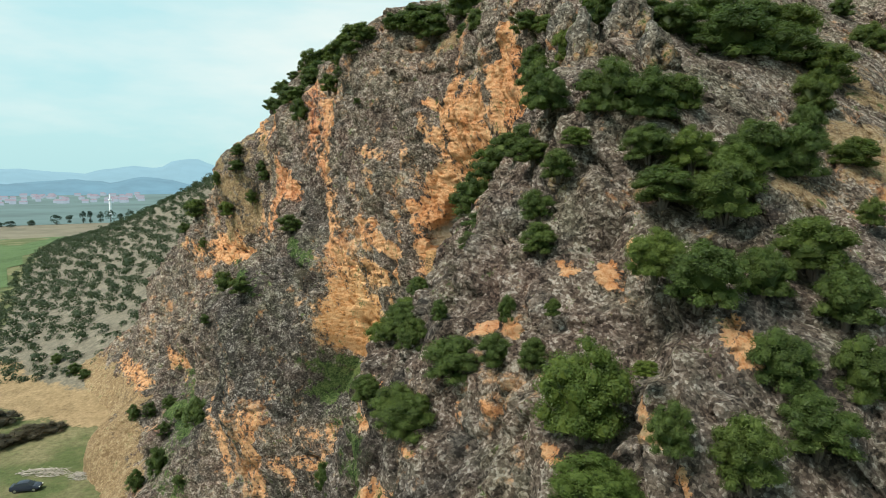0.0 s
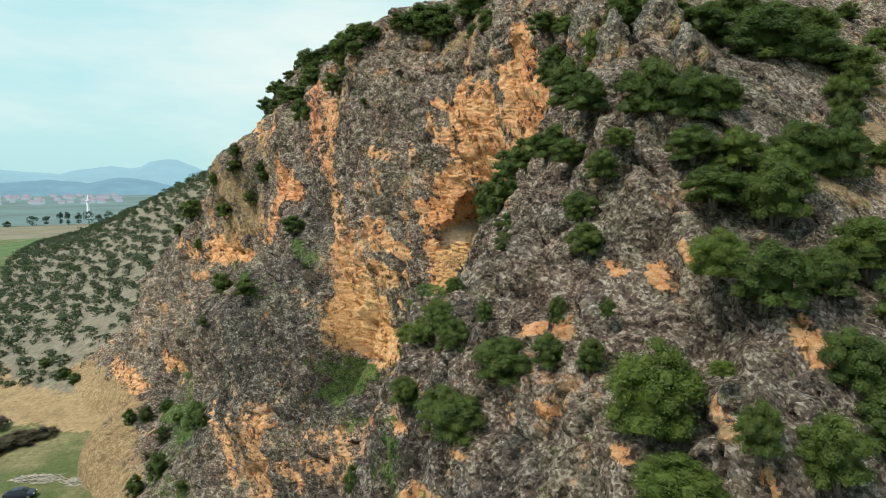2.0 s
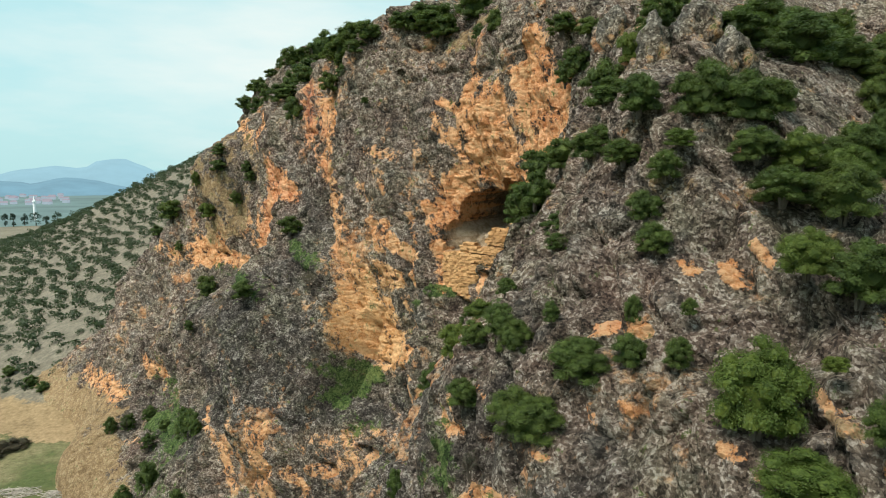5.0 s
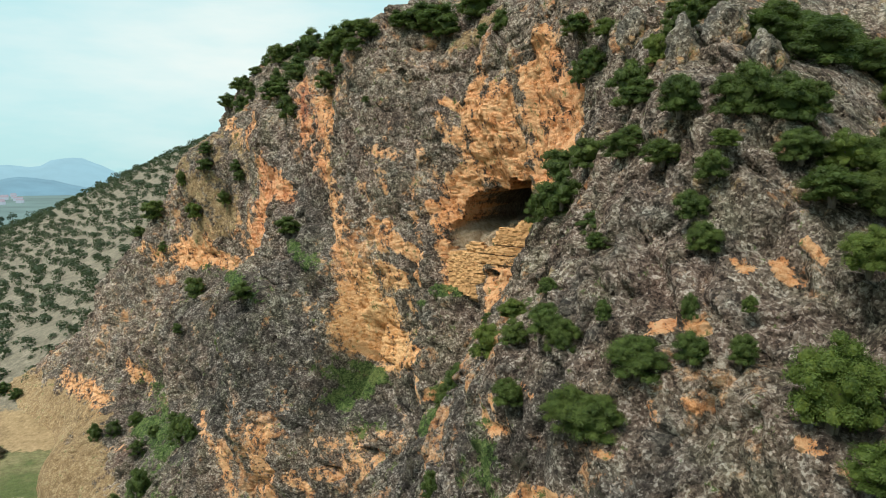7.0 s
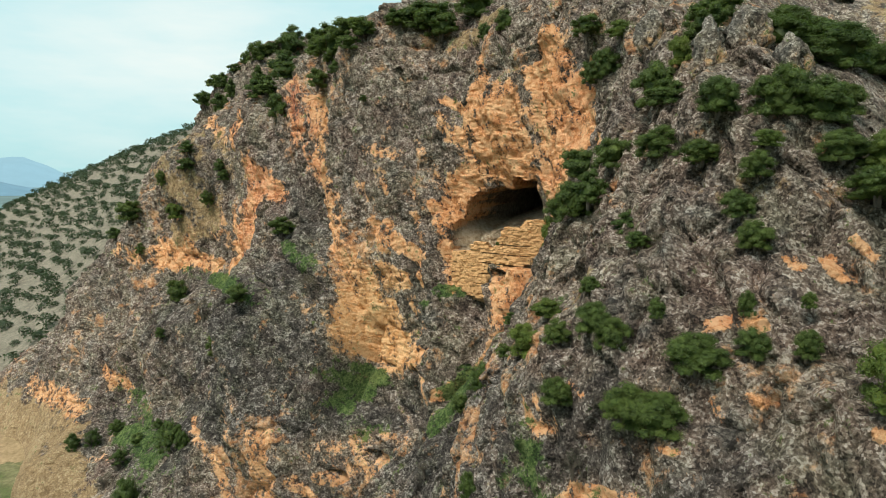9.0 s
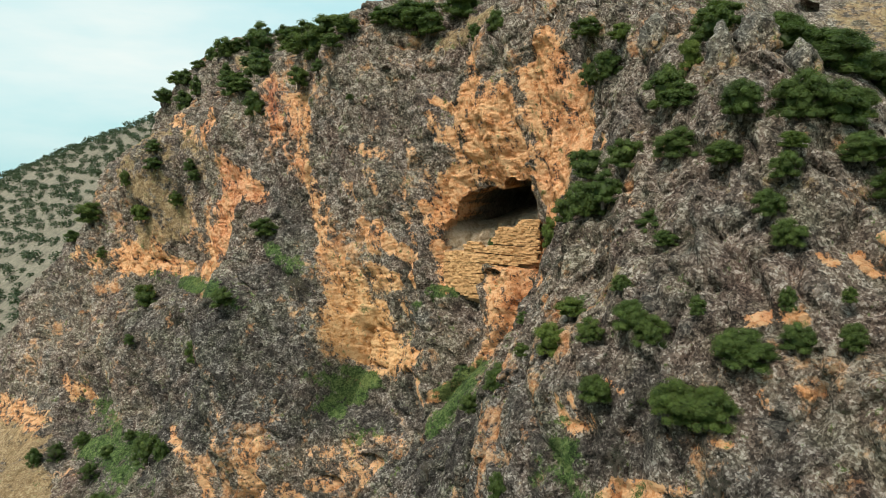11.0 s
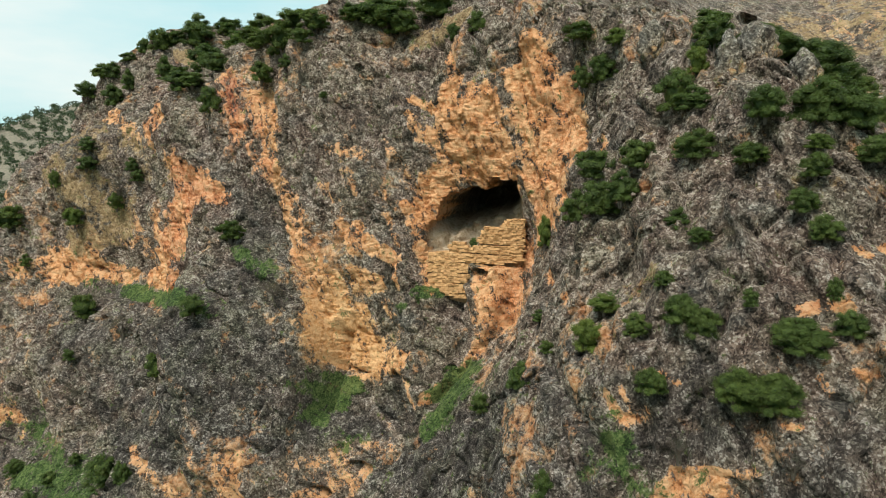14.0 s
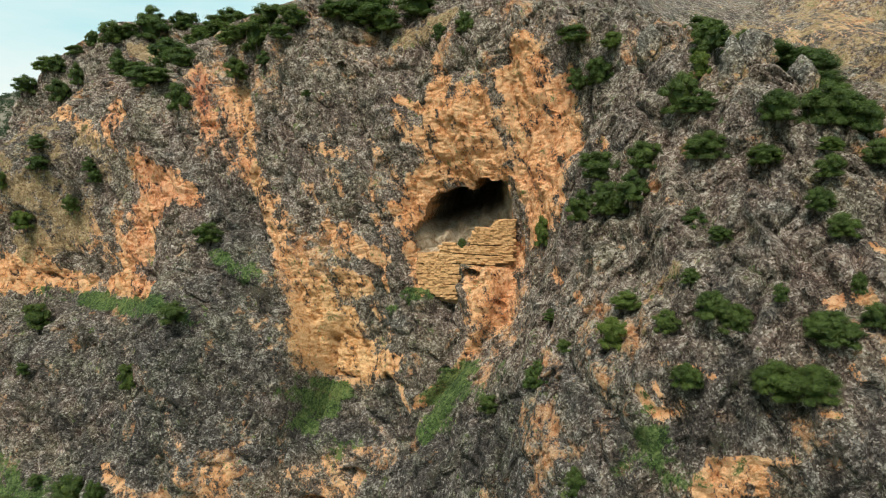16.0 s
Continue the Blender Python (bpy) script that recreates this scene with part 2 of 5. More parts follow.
def leaf_material(name, dark, light):
    m, N, L, bsdf = material(name, 0.55)
    pos = N.new("ShaderNodeTexCoord").outputs["Object"]
    geo = N.new("ShaderNodeNewGeometry")
    info = N.new("ShaderNodeObjectInfo")
    n = noise_node(N, L, pos, 1.1, 3, 0.6)
    n2 = noise_node(N, L, pos, 17.0, 4, 0.75)
    f = calc(N, L, "ADD", calc(N, L, "MULTIPLY", n, 0.75), calc(N, L, "MULTIPLY", geo.outputs["Random Per Island"], 0.16))
    f = calc(N, L, "ADD", f, calc(N, L, "MULTIPLY", calc(N, L, "SUBTRACT", n2, 0.46), 1.0))
    col = ramp_node(N, L, f, [(0.25, dark), (0.85, light)])
    tint = ramp_node(N, L, info.outputs["Random"], [(0.0, (0.80, 0.86, 0.80)), (0.5, (1.0, 1.0, 1.0)), (1.0, (1.22, 1.14, 0.95))])
    col = mix(N, L, 1.0, col, tint, "MULTIPLY")
    L.new(col, bsdf.inputs["Base Color"])
    bump(N, L, bsdf, n2, 0.5, 0.03)
    thin = N.new("ShaderNodeBsdfTranslucent")
    L.new(mix(N, L, 1.0, col, (1.25, 1.30, 0.75), "MULTIPLY"), thin.inputs["Color"])
    both = N.new("ShaderNodeMixShader")
    both.inputs["Fac"].default_value = 0.38
    L.new(bsdf.outputs["BSDF"], both.inputs[1])
    L.new(thin.outputs["BSDF"], both.inputs[2])
    L.new(both.outputs["Shader"], N["Material Output"].inputs["Surface"])
    return m


def plain_material(name, colour, rough=0.6, metal=0.0, vary=0.25, scale=6.0):
    m, N, L, bsdf = material(name, rough)
    pos = N.new("ShaderNodeTexCoord").outputs["Object"]
    n = noise_node(N, L, pos, scale, 5, 0.6)
    lo, hi = tuple(c * (1 - vary) for c in colour), tuple(min(1.0, c * (1 + vary)) for c in colour)
    L.new(ramp_node(N, L, n, [(0.3, lo), (0.7, hi)]), bsdf.inputs["Base Color"])
    bsdf.inputs["Metallic"].default_value = metal
    return m


CLIFF = cliff_material()
def land_material():
    """Meadow, stony hillside and cut earth, each where the ground's cover says."""
    m, N, L, bsdf = material("open_land", 0.95)
    pos = N.new("ShaderNodeTexCoord").outputs["Object"]
    att = N.new("ShaderNodeVertexColor")
    att.layer_name = "cover"
    sep = N.new("ShaderNodeSeparateColor")
    L.new(att.outputs["Color"], sep.inputs["Color"])
    big = noise_node(N, L, pos, 0.05, 6, 0.6)
    mid = noise_node(N, L, pos, 0.30, 6, 0.65)
    fine = noise_node(N, L, pos, 1.4, 7, 0.7)
    ragged = calc(N, L, "ADD", calc(N, L, "MULTIPLY", calc(N, L, "SUBTRACT", mid, 0.5), 1.4), calc(N, L, "MULTIPLY", calc(N, L, "SUBTRACT", fine, 0.5), 0.8))
    dry = ramp_node(N, L, fine, [(0.3, (0.075, 0.070, 0.030)), (0.5, (0.15, 0.135, 0.068)), (0.72, (0.25, 0.215, 0.12))])
    grass = ramp_node(N, L, fine, [(0.3, (0.036, 0.052, 0.014)), (0.7, (0.078, 0.106, 0.032))])
    meadow = mix(N, L, ramp_node(N, L, calc(N, L, "ADD", big, calc(N, L, "MULTIPLY", ragged, 0.25)), [(0.38, grey(0.0)), (0.56, grey(0.9))]), dry, grass)
    stony = ramp_node(N, L, calc(N, L, "ADD", calc(N, L, "MULTIPLY", fine, 0.6), calc(N, L, "MULTIPLY", mid, 0.4)), [(0.34, (0.072, 0.066, 0.046)), (0.5, (0.140, 0.124, 0.092)), (0.66, (0.25, 0.222, 0.172))])
    sand = ramp_node(N, L, calc(N, L, "ADD", calc(N, L, "MULTIPLY", fine, 0.6), calc(N, L, "MULTIPLY", mid, 0.4)), [(0.34, (0.115, 0.080, 0.042)), (0.5, (0.22, 0.155, 0.082)), (0.66, (0.33, 0.24, 0.138))])
    col = mix(N, L, ramp_node(N, L, calc(N, L, "ADD", sep.outputs["Red"], ragged), [(0.40, grey(0.0)), (0.60, grey(1.0))]), meadow, stony)
    col = mix(N, L, ramp_node(N, L, calc(N, L, "ADD", sep.outputs["Green"], ragged), [(0.40, grey(0.0)), (0.60, grey(1.0))]), col, sand)
    L.new(col, bsdf.inputs["Base Color"])
    bump(N, L, bsdf, fine, 0.7, 0.4)
    return m


LAND = land_material()
LEAF = leaf_material("oak_leaves", (0.024, 0.043, 0.011), (0.125, 0.175, 0.042))
LEAF_LIGHT = leaf_material("light_leaves", (0.038, 0.064, 0.012), (0.165, 0.215, 0.048))
LEAF_FAR = leaf_material("hillside_leaves", (0.019, 0.034, 0.018), (0.064, 0.090, 0.044))
BARK = plain_material("bark", (0.085, 0.070, 0.055), 0.9)

# ---- the relief of the cliff: a along it, b up it, f out of it ----
ALONG = np.array((0.5, -0.866, 0.0))
UP = np.array((0.366, 0.2113, 0.9063))
OUT = np.array((-0.7849, -0.4531, 0.4226))
INWARD = np.array((0.80, 0.60, 0.0))
# swells: place along, place up, spread along, spread up, turn, height
BASE = (6.43, 0.0485, -0.1532)
MASSIF = [
    (-20, 99, 30.7, 12.9, -0.57, -42.69),
    (-182, 110, 22.3, 12.6, 0.6, 7.54),
    (-65, 10, 10, 27.2, -0.13, -17.05),
    (-191, 43, 13.4, 14.1, 0, -18.34),
    (-21, 37, 6.7, 25.5, 0.49, 4.02),
    (-86, 108, 19.2, 8.7, -0.12, -23.39),
    (-105, 22, 11.8, 13.6, 0.37, -6.61),
    (-101, 69, 26, 5.6, 0.43, 6.95),
    (-182, -5, 18.8, 6.3, -0.2, 14.49),
    (-6, 112, 19.9, 5.5, -0.61, -17.38),
    (-195, 69, 14.6, 7.2, 0.52, -2.55),
    (-9, 64, 15.7, 5.6, -0.68, -13.66),
    (-137, 79, 13.4, 6.3, 0.21, 5.05),
    (-46, 6, 6, 13, 0.08, -9.4),
    (-134, 43, 4.9, 15.1, -0.52, 5.51),
]
SPURS = [
    (-107, 98, 15.1, 4.5, -0.43, -4.97),
    (-63, 98, 5.7, 11.9, -0.34, -2.58),
    (-177, 63, 4.8, 13.3, 0.59, -3.79),
    (-142, 33, 4.8, 11.1, 0.37, 2.25),
    (-122, 75, 3.6, 14.5, 0.07, 2.16),
    (-180, 28, 10.2, 5.1, 0.32, -4.36),
    (-6, 24, 7.2, 7.2, 0.14, 4.65),
    (-173, 6, 13.4, 3.7, -0.13, 4.37),
    (-141, 2, 6.1, 7.3, 0.32, -2.52),
    (-20, 71, 3.6, 12, 0.41, -2.38),
    (-82, 9, 6.8, 6.3, 1.01, -4.03),
    (-80, 73, 3.8, 10.8, 0.18, 1.66),
    (-38, 90, 9.7, 4.2, -0.67, -8.53),
    (-57, 53, 5.2, 7.7, -0.51, -8.91),
    (-104, 43, 10.8, 3.7, 0.01, -2.82),
]
BUTTRESSES = [
    (-51, 19, 10.7, 3.7, 0.61, -2.38),
    (-83, 65, 8.9, 4.4, 0.71, 3.25),
    (-50, 76, 10.9, 3.5, -0.28, 2.96),
    (-75, 14, 10, 3.8, -0.57, -2.3),
    (-198, 6, 9, 4.2, 0.48, 2.77),
    (-136, 104, 8.9, 4.2, 0.38, -3.2),
    (-155, 65, 4.5, 8.3, 0.4, 4.59),
    (-55, -4, 3.6, 9.4, 0.09, -3.61),
    (-22, 76, 9.5, 3.5, -0.19, -3.56),
    (2, 70, 9.4, 3.5, -0.5, -2.9),
    (-89, 83, 8.2, 4, 0.26, 3.02),
    (-86, 39, 3.6, 9, 0.61, 4.63),
    (-18, 94, 8.1, 3.9, -0.59, 9.45),
    (-70, 41, 4, 7.5, 0.52, -4.14),
    (-69, 85, 3.6, 7.9, 0.11, -1.62),
]
HOLLOWS = [
    (-24, 102, 7.9, 3.6, 0.01, 3.38),
    (-29, 63, 3.5, 8.1, 0.73, 2.99),
    (-21, 15, 6, 4.7, -0.88, 3.25),
    (-37, 40, 3.8, 7.2, -0.56, 3.19),
    (-126, 64, 3.8, 7.1, 0.04, 2.03),
    (-34, 0, 6.9, 3.9, 0.25, -5.04),
    (-167, 41, 5.7, 4.7, -0.19, -1.6),
    (-7, 87, 4, 6.6, -0.07, 4.44),
    (-12, 41, 3.7, 7.1, 0.66, 2.69),
    (-54, 44, 3.6, 7.2, -0.44, -4.17),
    (-107, 89, 4.3, 5.8, -0.68, -2.38),
    (-110, 75, 7.1, 3.5, 0.49, 2.04),
    (-87, 108, 6.2, 4, 0.01, 8.39),
    (-82, 1, 3.6, 6.4, -1.17, -3.08),
    (-75, 33, 5.8, 3.8, 0.29, -1.4),
]
LEDGES = [
    (-196, 25, 4.7, 4.6, 0.27, -2.61),
    (-130, 88, 5.8, 3.7, 0.27, 2.74),
    (-189, 46, 4.9, 4.3, -0.56, 4.39),
    (-120, 6, 5.1, 3.8, -0.08, 3.48),
    (-6, 49, 3.6, 5.2, 0.56, -5.93),
    (-112, 32, 3.7, 4.9, 0.42, 3.04),
    (-164, 13, 4.8, 3.6, -0.04, 2.92),
    (-164, -4, 4.5, 3.8, 0.37, 2.23),
    (-120, 20, 4, 4.2, 0.51, -4.16),
    (-48, 65, 4.5, 3.7, 0.36, -1.56),
    (-42, 84, 3.6, 4.6, 0.6, -2.46),
    (-63, 59, 4.4, 3.7, -0.31, -3.54),
    (-99, 59, 3.8, 4.2, 0.4, 2.17),
    (-119, 52, 3.7, 3.9, -0.18, 2.36),
    (-29, 39, 3.7, 3.6, -0.17, 1.28),
    (-64.5, 39, 4.0, 2.6, 0, 2.0),
]
SWELLS = MASSIF + SPURS + BUTTRESSES + HOLLOWS + LEDGES


# ribs (and, where negative, clefts): from (a, b) to (a, b), half width, height
RIBS = [
    (-17.8, 50.3, -12.1, 43.9, 0.9, 1.5), (-15.4, 45.8, -14.3, 43.9, 0.6, 0.9),
    (-31.7, 61.9, -24.8, 54.5, 1.0, 0.8), (-32.7, 64.4, -27.5, 54.4, 1.1, 1.0),
    (-42.7, 41.1, -36.0, 35.8, 0.6, -0.9), (-54.6, 46.7, -60.3, 36.5, 0.8, -1.6),
    (-83.9, 55.6, -76.4, 44.2, 1.4, -2.2), (-46.8, 58.3, -48.3, 50.8, 0.8, -1.0),
    (-81.0, 37.2, -79.7, 24.5, 1.9, 0.9), (-90.9, 35.2, -90.0, 22.3, 1.8, -0.6),
    (-69.2, 72.0, -66.1, 53.6, 1.3, 0.5), (-74.4, 71.4, -72.7, 57.7, 1.6, 0.5),
    (-39.3, 54.9, -33.0, 44.8, 0.9, 0.7), (-30.9, 54.5, -28.5, 45.3, 0.8, 0.7),
    (-33.8, 51.7, -30.4, 43.7, 0.6, -0.7),
    (-18.6, 50.0, -16.2, 50.0, 1.0, 0.9), (-16.2, 50.0, -12.8, 46.2, 1.5, 1.3), (-74.0, 38.7, -69.6, 38.3, 0.35, -1.0),
    # the last is a cleft added to cast a shadow line beside the buttress
    (-60.6, 36.4, -57.2, 43.6, 0.5, -1.2), (-72.9, 42.0, -72.5, 33.5, 0.45, -2.0),
]


def lattice(ix, iy, iz, salt):
    """A repeatable random number from 0 to 1 for each cell of a lattice."""
    h = (ix * 374761393 + iy * 668265263 + iz * 1274126177 + salt * 974634777) & 0x7FFFFFFF
    h = ((h ^ (h >> 13)) * 1103515245) & 0x7FFFFFFF
    h = ((h ^ (h >> 16)) * 1274126177) & 0x7FFFFFFF
    return ((h >> 8) & 0xFFFF) / 65535.0


def value_noise(p, scale, salt=0):
    """Smooth noise from -1 to 1 at places p (n, 3), with cells of that size."""
    q = p / np.asarray(scale, float)
    i = np.floor(q).astype(np.int64)
    w = q - i
    w = w * w * w * (w * (w * 6 - 15) + 10)
    out = np.zeros(len(p))
    for dx in (0, 1):
        for dy in (0, 1):
            for dz in (0, 1):
                k = lattice(i[:, 0] + dx, i[:, 1] + dy, i[:, 2] + dz, salt)
                out += k * (w[:, 0] if dx else 1 - w[:, 0]) * (w[:, 1] if dy else 1 - w[:, 1]) * (w[:, 2] if dz else 1 - w[:, 2])
    return out * 2 - 1


def cells(p, scale, salt=0):
    """Distance to the nearest and second nearest seed (Worley), and the nearest seed's random number."""
    q = p / np.asarray(scale, float)
    i = np.floor(q).astype(np.int64)
    d1, d2, tone = np.full(len(p), 9.0), np.full(len(p), 9.0), np.zeros(len(p))
    for dx in (-1, 0, 1):
        for dy in (-1, 0, 1):
            for dz in (-1, 0, 1):
                j = i + (dx, dy, dz)
                s = np.stack([lattice(j[:, 0], j[:, 1], j[:, 2], salt + k) for k in (1, 2, 3)], -1)
                d = np.linalg.norm(j + s - q, axis=1)
                near = d < d1
                d2 = np.where(near, d1, np.minimum(d2, d))
                tone = np.where(near, s[:, 0], tone)
                d1 = np.where(near, d, d1)
    return d1, d2, tone


def step(x, width):
    return 1 / (1 + np.exp(-np.clip(x / width, -40, 40)))


# the brow: how far up the rock face goes before the top levels off
BROW_A = (-200, -172, -153, -143, -130, -117, -105, -97, -80, -70, -60, -50, -42, -30)
BROW_B = (30, 50, 63, 78, 85.5, 89.5, 87, 85.5, 82, 84, 87, 92, 101, 112)


def beside_edge(a, b):
    """Distance along the cliff from the sharp edge of the round buttress."""
    return a - np.interp(b, (32, 36, 39.5, 42, 43.5, 48.3, 51, 57), (-73.0, -73.2, -73.5, -74.5, -75.4, -78.0, -79.8, -83.5))


def relief(a, b):
    """How far the cliff stands out at (a, b), without its roughness."""
    past = np.maximum(a - 4, 0)
    a = a - past
    over = b - np.interp(a, BROW_A, BROW_B)
    over = 1.5 * np.log1p(np.exp(np.clip(over / 1.5, -30, 30)))
    b = b - over
    f = -0.35 * past - np.interp(a, (-100, -78, -45, -30), (1.75, 1.05, 1.0, 1.3)) * over + BASE[0] + BASE[1] * a + BASE[2] * b
    for c, d, sa, sb, r, h in SWELLS:
        u = (a - c) * math.cos(r) + (b - d) * math.sin(r)
        v = -(a - c) * math.sin(r) + (b - d) * math.cos(r)
        f = f + h * np.exp(-0.5 * ((u / sa) ** 2 + (v / sb) ** 2))
    # the sharp right edge of the round buttress, and the lip of the ridge beside the gully
    band = step(b - 31, 1.6) * (0.45 * step(49.5 - b, 1.2) + 0.65 * step(43.5 - b, 1.0))
    side = beside_edge(a, b)
    f = f - band * 3.0 * (2 * step(side, 0.14) - 1) * np.exp(-np.abs(side) / 4.5)
    for a1, b1, a2, b2, w, h in RIBS:
        da, db = a2 - a1, b2 - b1
        k = np.clip(((a - a1) * da + (b - b1) * db) / (da * da + db * db), 0, 1)
        f = f + h * np.exp(-np.hypot(a - a1 - k * da, b - b1 - k * db) / w)
    # the rock that stands before the ruined wall's foot
    low = np.maximum(49.7 - b, 0)
    f = f + 3.3 * np.exp(-((a + 57.5) / 2.7) ** 6 - (np.maximum(b - 49.7, 0) / 3.1) ** 6 - (low / 4.6) ** 2.5)
    return f


def on_cliff(a, b):
    """World places on the smooth cliff."""
    a, b = np.atleast_1d(np.asarray(a, float)), np.atleast_1d(np.asarray(b, float))
    return a[:, None] * ALONG + b[:, None] * UP + relief(a, b)[:, None] * OUT


# ---- the cliff ----
# strokes of another ground: from (a, b) to (a, b), half width, strength
OCHRE_CAVE = [
    (-64.2, 74.4, -63.0, 70.5, 0.65, 0.94),
    (-63.0, 70.5, -62.8, 65.5, 1.4, 1.17),
    (-67.8, 68.8, -63.6, 67.8, 0.52, 1.17),
    (-58.9, 67.7, -58.3, 65.0, 2.78, 1.17),
    (-57.7, 64.5, -57.3, 62.2, 2.77, 1.17),
    (-53.3, 73.0, -52.3, 70.6, 1.82, 1.05),
    (-54.3, 70.8, -52.6, 68.0, 2.42, 1.17),
    (-52.6, 67.5, -51.3, 63.8, 2.98, 1.17),
    (-49.2, 68.2, -47.9, 63.6, 1.62, 1.17),
    (-50.2, 63.1, -49.0, 59.2, 2.3, 1.17),
    (-48.2, 70.8, -49.2, 68.6, 0.82, 0.70),
    (-51.8, 60.1, -49.7, 56.1, 1.86, 1.17),
    (-55.2, 56.0, -53.7, 54.0, 1.36, 1.17),
]
OCHRE_RIM = [
    (-57.5, 55.6, -55.2, 48.0, 2.47, 1.17),
    (-57.3, 50.1, -55.9, 47.5, 1.5, 1.17),
    (-61.9, 62.5, -59.3, 62.2, 1.57, 1.17),
    (-63.9, 61.3, -65.4, 58.0, 1.4, 1.17),
    (-65.9, 57.0, -64.3, 54.3, 1.38, 1.17),
    (-65.3, 59.3, -65.7, 55.7, 0.89, 1.05),
    (-65.0, 53.3, -64.1, 50.5, 0.62, 1.05),
    (-63.7, 50.1, -63.3, 48.3, 0.5, 0.94),
    (-62.2, 65.0, -59.2, 63.1, 1.87, 1.17),
    (-64.7, 64.8, -63.2, 62.4, 0.89, 0.94),
    (-67.4, 66.9, -66.0, 64.7, 0.64, 0.59),
]
OCHRE_COLUMN = [
    (-88.8, 67.9, -84.5, 61.6, 1.79, 0.8),
    (-93.3, 69.0, -90.6, 63.1, 1.5, 0.8),
    (-94.7, 71.2, -92.4, 69.0, 1.39, 0.6),
    (-87.9, 61.8, -86.4, 59.1, 0.99, 0.5),
    (-84.0, 59.1, -80.4, 54.9, 1.48, 0.8),
    (-82.2, 54.4, -78.3, 50.7, 1.72, 0.85),
    (-78.3, 50.7, -76.3, 48.1, 1.81, 0.85),
    (-81.5, 56.8, -77.9, 53.2, 0.79, 0.5),
    (-76.3, 48.1, -73.9, 46.2, 1.92, 0.9),
    (-71.4, 48.3, -68.9, 48.1, 0.87, 0.8),
    (-75.7, 47.0, -70.1, 47.6, 1.14, 0.7),
    (-72.9, 53.2, -71.2, 51.1, 0.75, 0.9),
    (-71.4, 53.7, -70.6, 51.7, 0.62, 0.8),
    (-69.5, 51.9, -67.5, 50.9, 0.86, 1),
    (-67.1, 50.2, -66.6, 48.0, 0.31, 0.9),
]
OCHRE_BOWL = [
    (-75.3, 43.4, -73.8, 40.9, 2.57, 1.27),
    (-73.4, 42.8, -69.2, 40.1, 2.7, 1.27),
    (-69.2, 40.1, -64.8, 40.3, 1.26, 1.16),
    (-73.9, 45.0, -71.7, 44.3, 1.6, 1.06),
    (-74.0, 39.7, -71.4, 39.0, 1.02, 1.16),
]
OCHRE_FLECKS = [
    (-75.1, 61.7, -72.6, 61.5, 0.9, 0.55),
    (-74.4, 63.1, -72.8, 66.1, 0.52, 0.35),
    (-67.8, 46.0, -65.8, 42.9, 0.56, 0.5),
    (-73.5, 60.0, -71.8, 57.0, 0.63, 0.35),
    (-75.7, 57.2, -74.2, 56.1, 0.64, 0.35),
    (-68.5, 55.3, -66.8, 52.6, 0.5, 0.45),
    (-69.9, 58.2, -68.7, 57.3, 0.63, 0.4),
    (-70.1, 63.4, -67.6, 61.4, 0.64, 0.3),
    (-67.5, 60.8, -66.8, 58.5, 0.63, 0.4),
    (-65.6, 40.6, -63.4, 40.8, 0.5, 0.7),
    (-64.8, 40.1, -61.7, 35.8, 0.37, 0.4),
    (-61.3, 36.4, -58.6, 40.5, 0.48, 0.9),
    (-58.6, 40.5, -56.8, 44.4, 0.54, 0.8),
]
OCHRE_LEFT = [
    (-101.7, 58.9, -94.6, 56.1, 1.7, 1.03),
    (-94.8, 56.8, -91.8, 55.5, 1.48, 1.15),
    (-97.1, 55.3, -100.1, 49.4, 2.32, 1.15),
    (-101.6, 49.4, -104.0, 44.7, 1.77, 1.15),
    (-105.8, 44.6, -96.4, 43.7, 1.43, 1.03),
    (-109.2, 65.6, -107.0, 61.8, 0.85, 0.69),
    (-115.6, 65.3, -110.2, 62.5, 1.06, 0.57),
    (-124.0, 42.9, -119.0, 44.5, 2.79, 1.15),
    (-119.0, 44.5, -110.9, 44.2, 1.43, 0.92),
    (-112.1, 52.6, -105.6, 46.7, 1.19, 0.46),
    (-105.6, 53.0, -104.3, 50.1, 0.66, 0.69),
    (-115.8, 49.1, -109.9, 48.5, 0.87, 0.40),
]
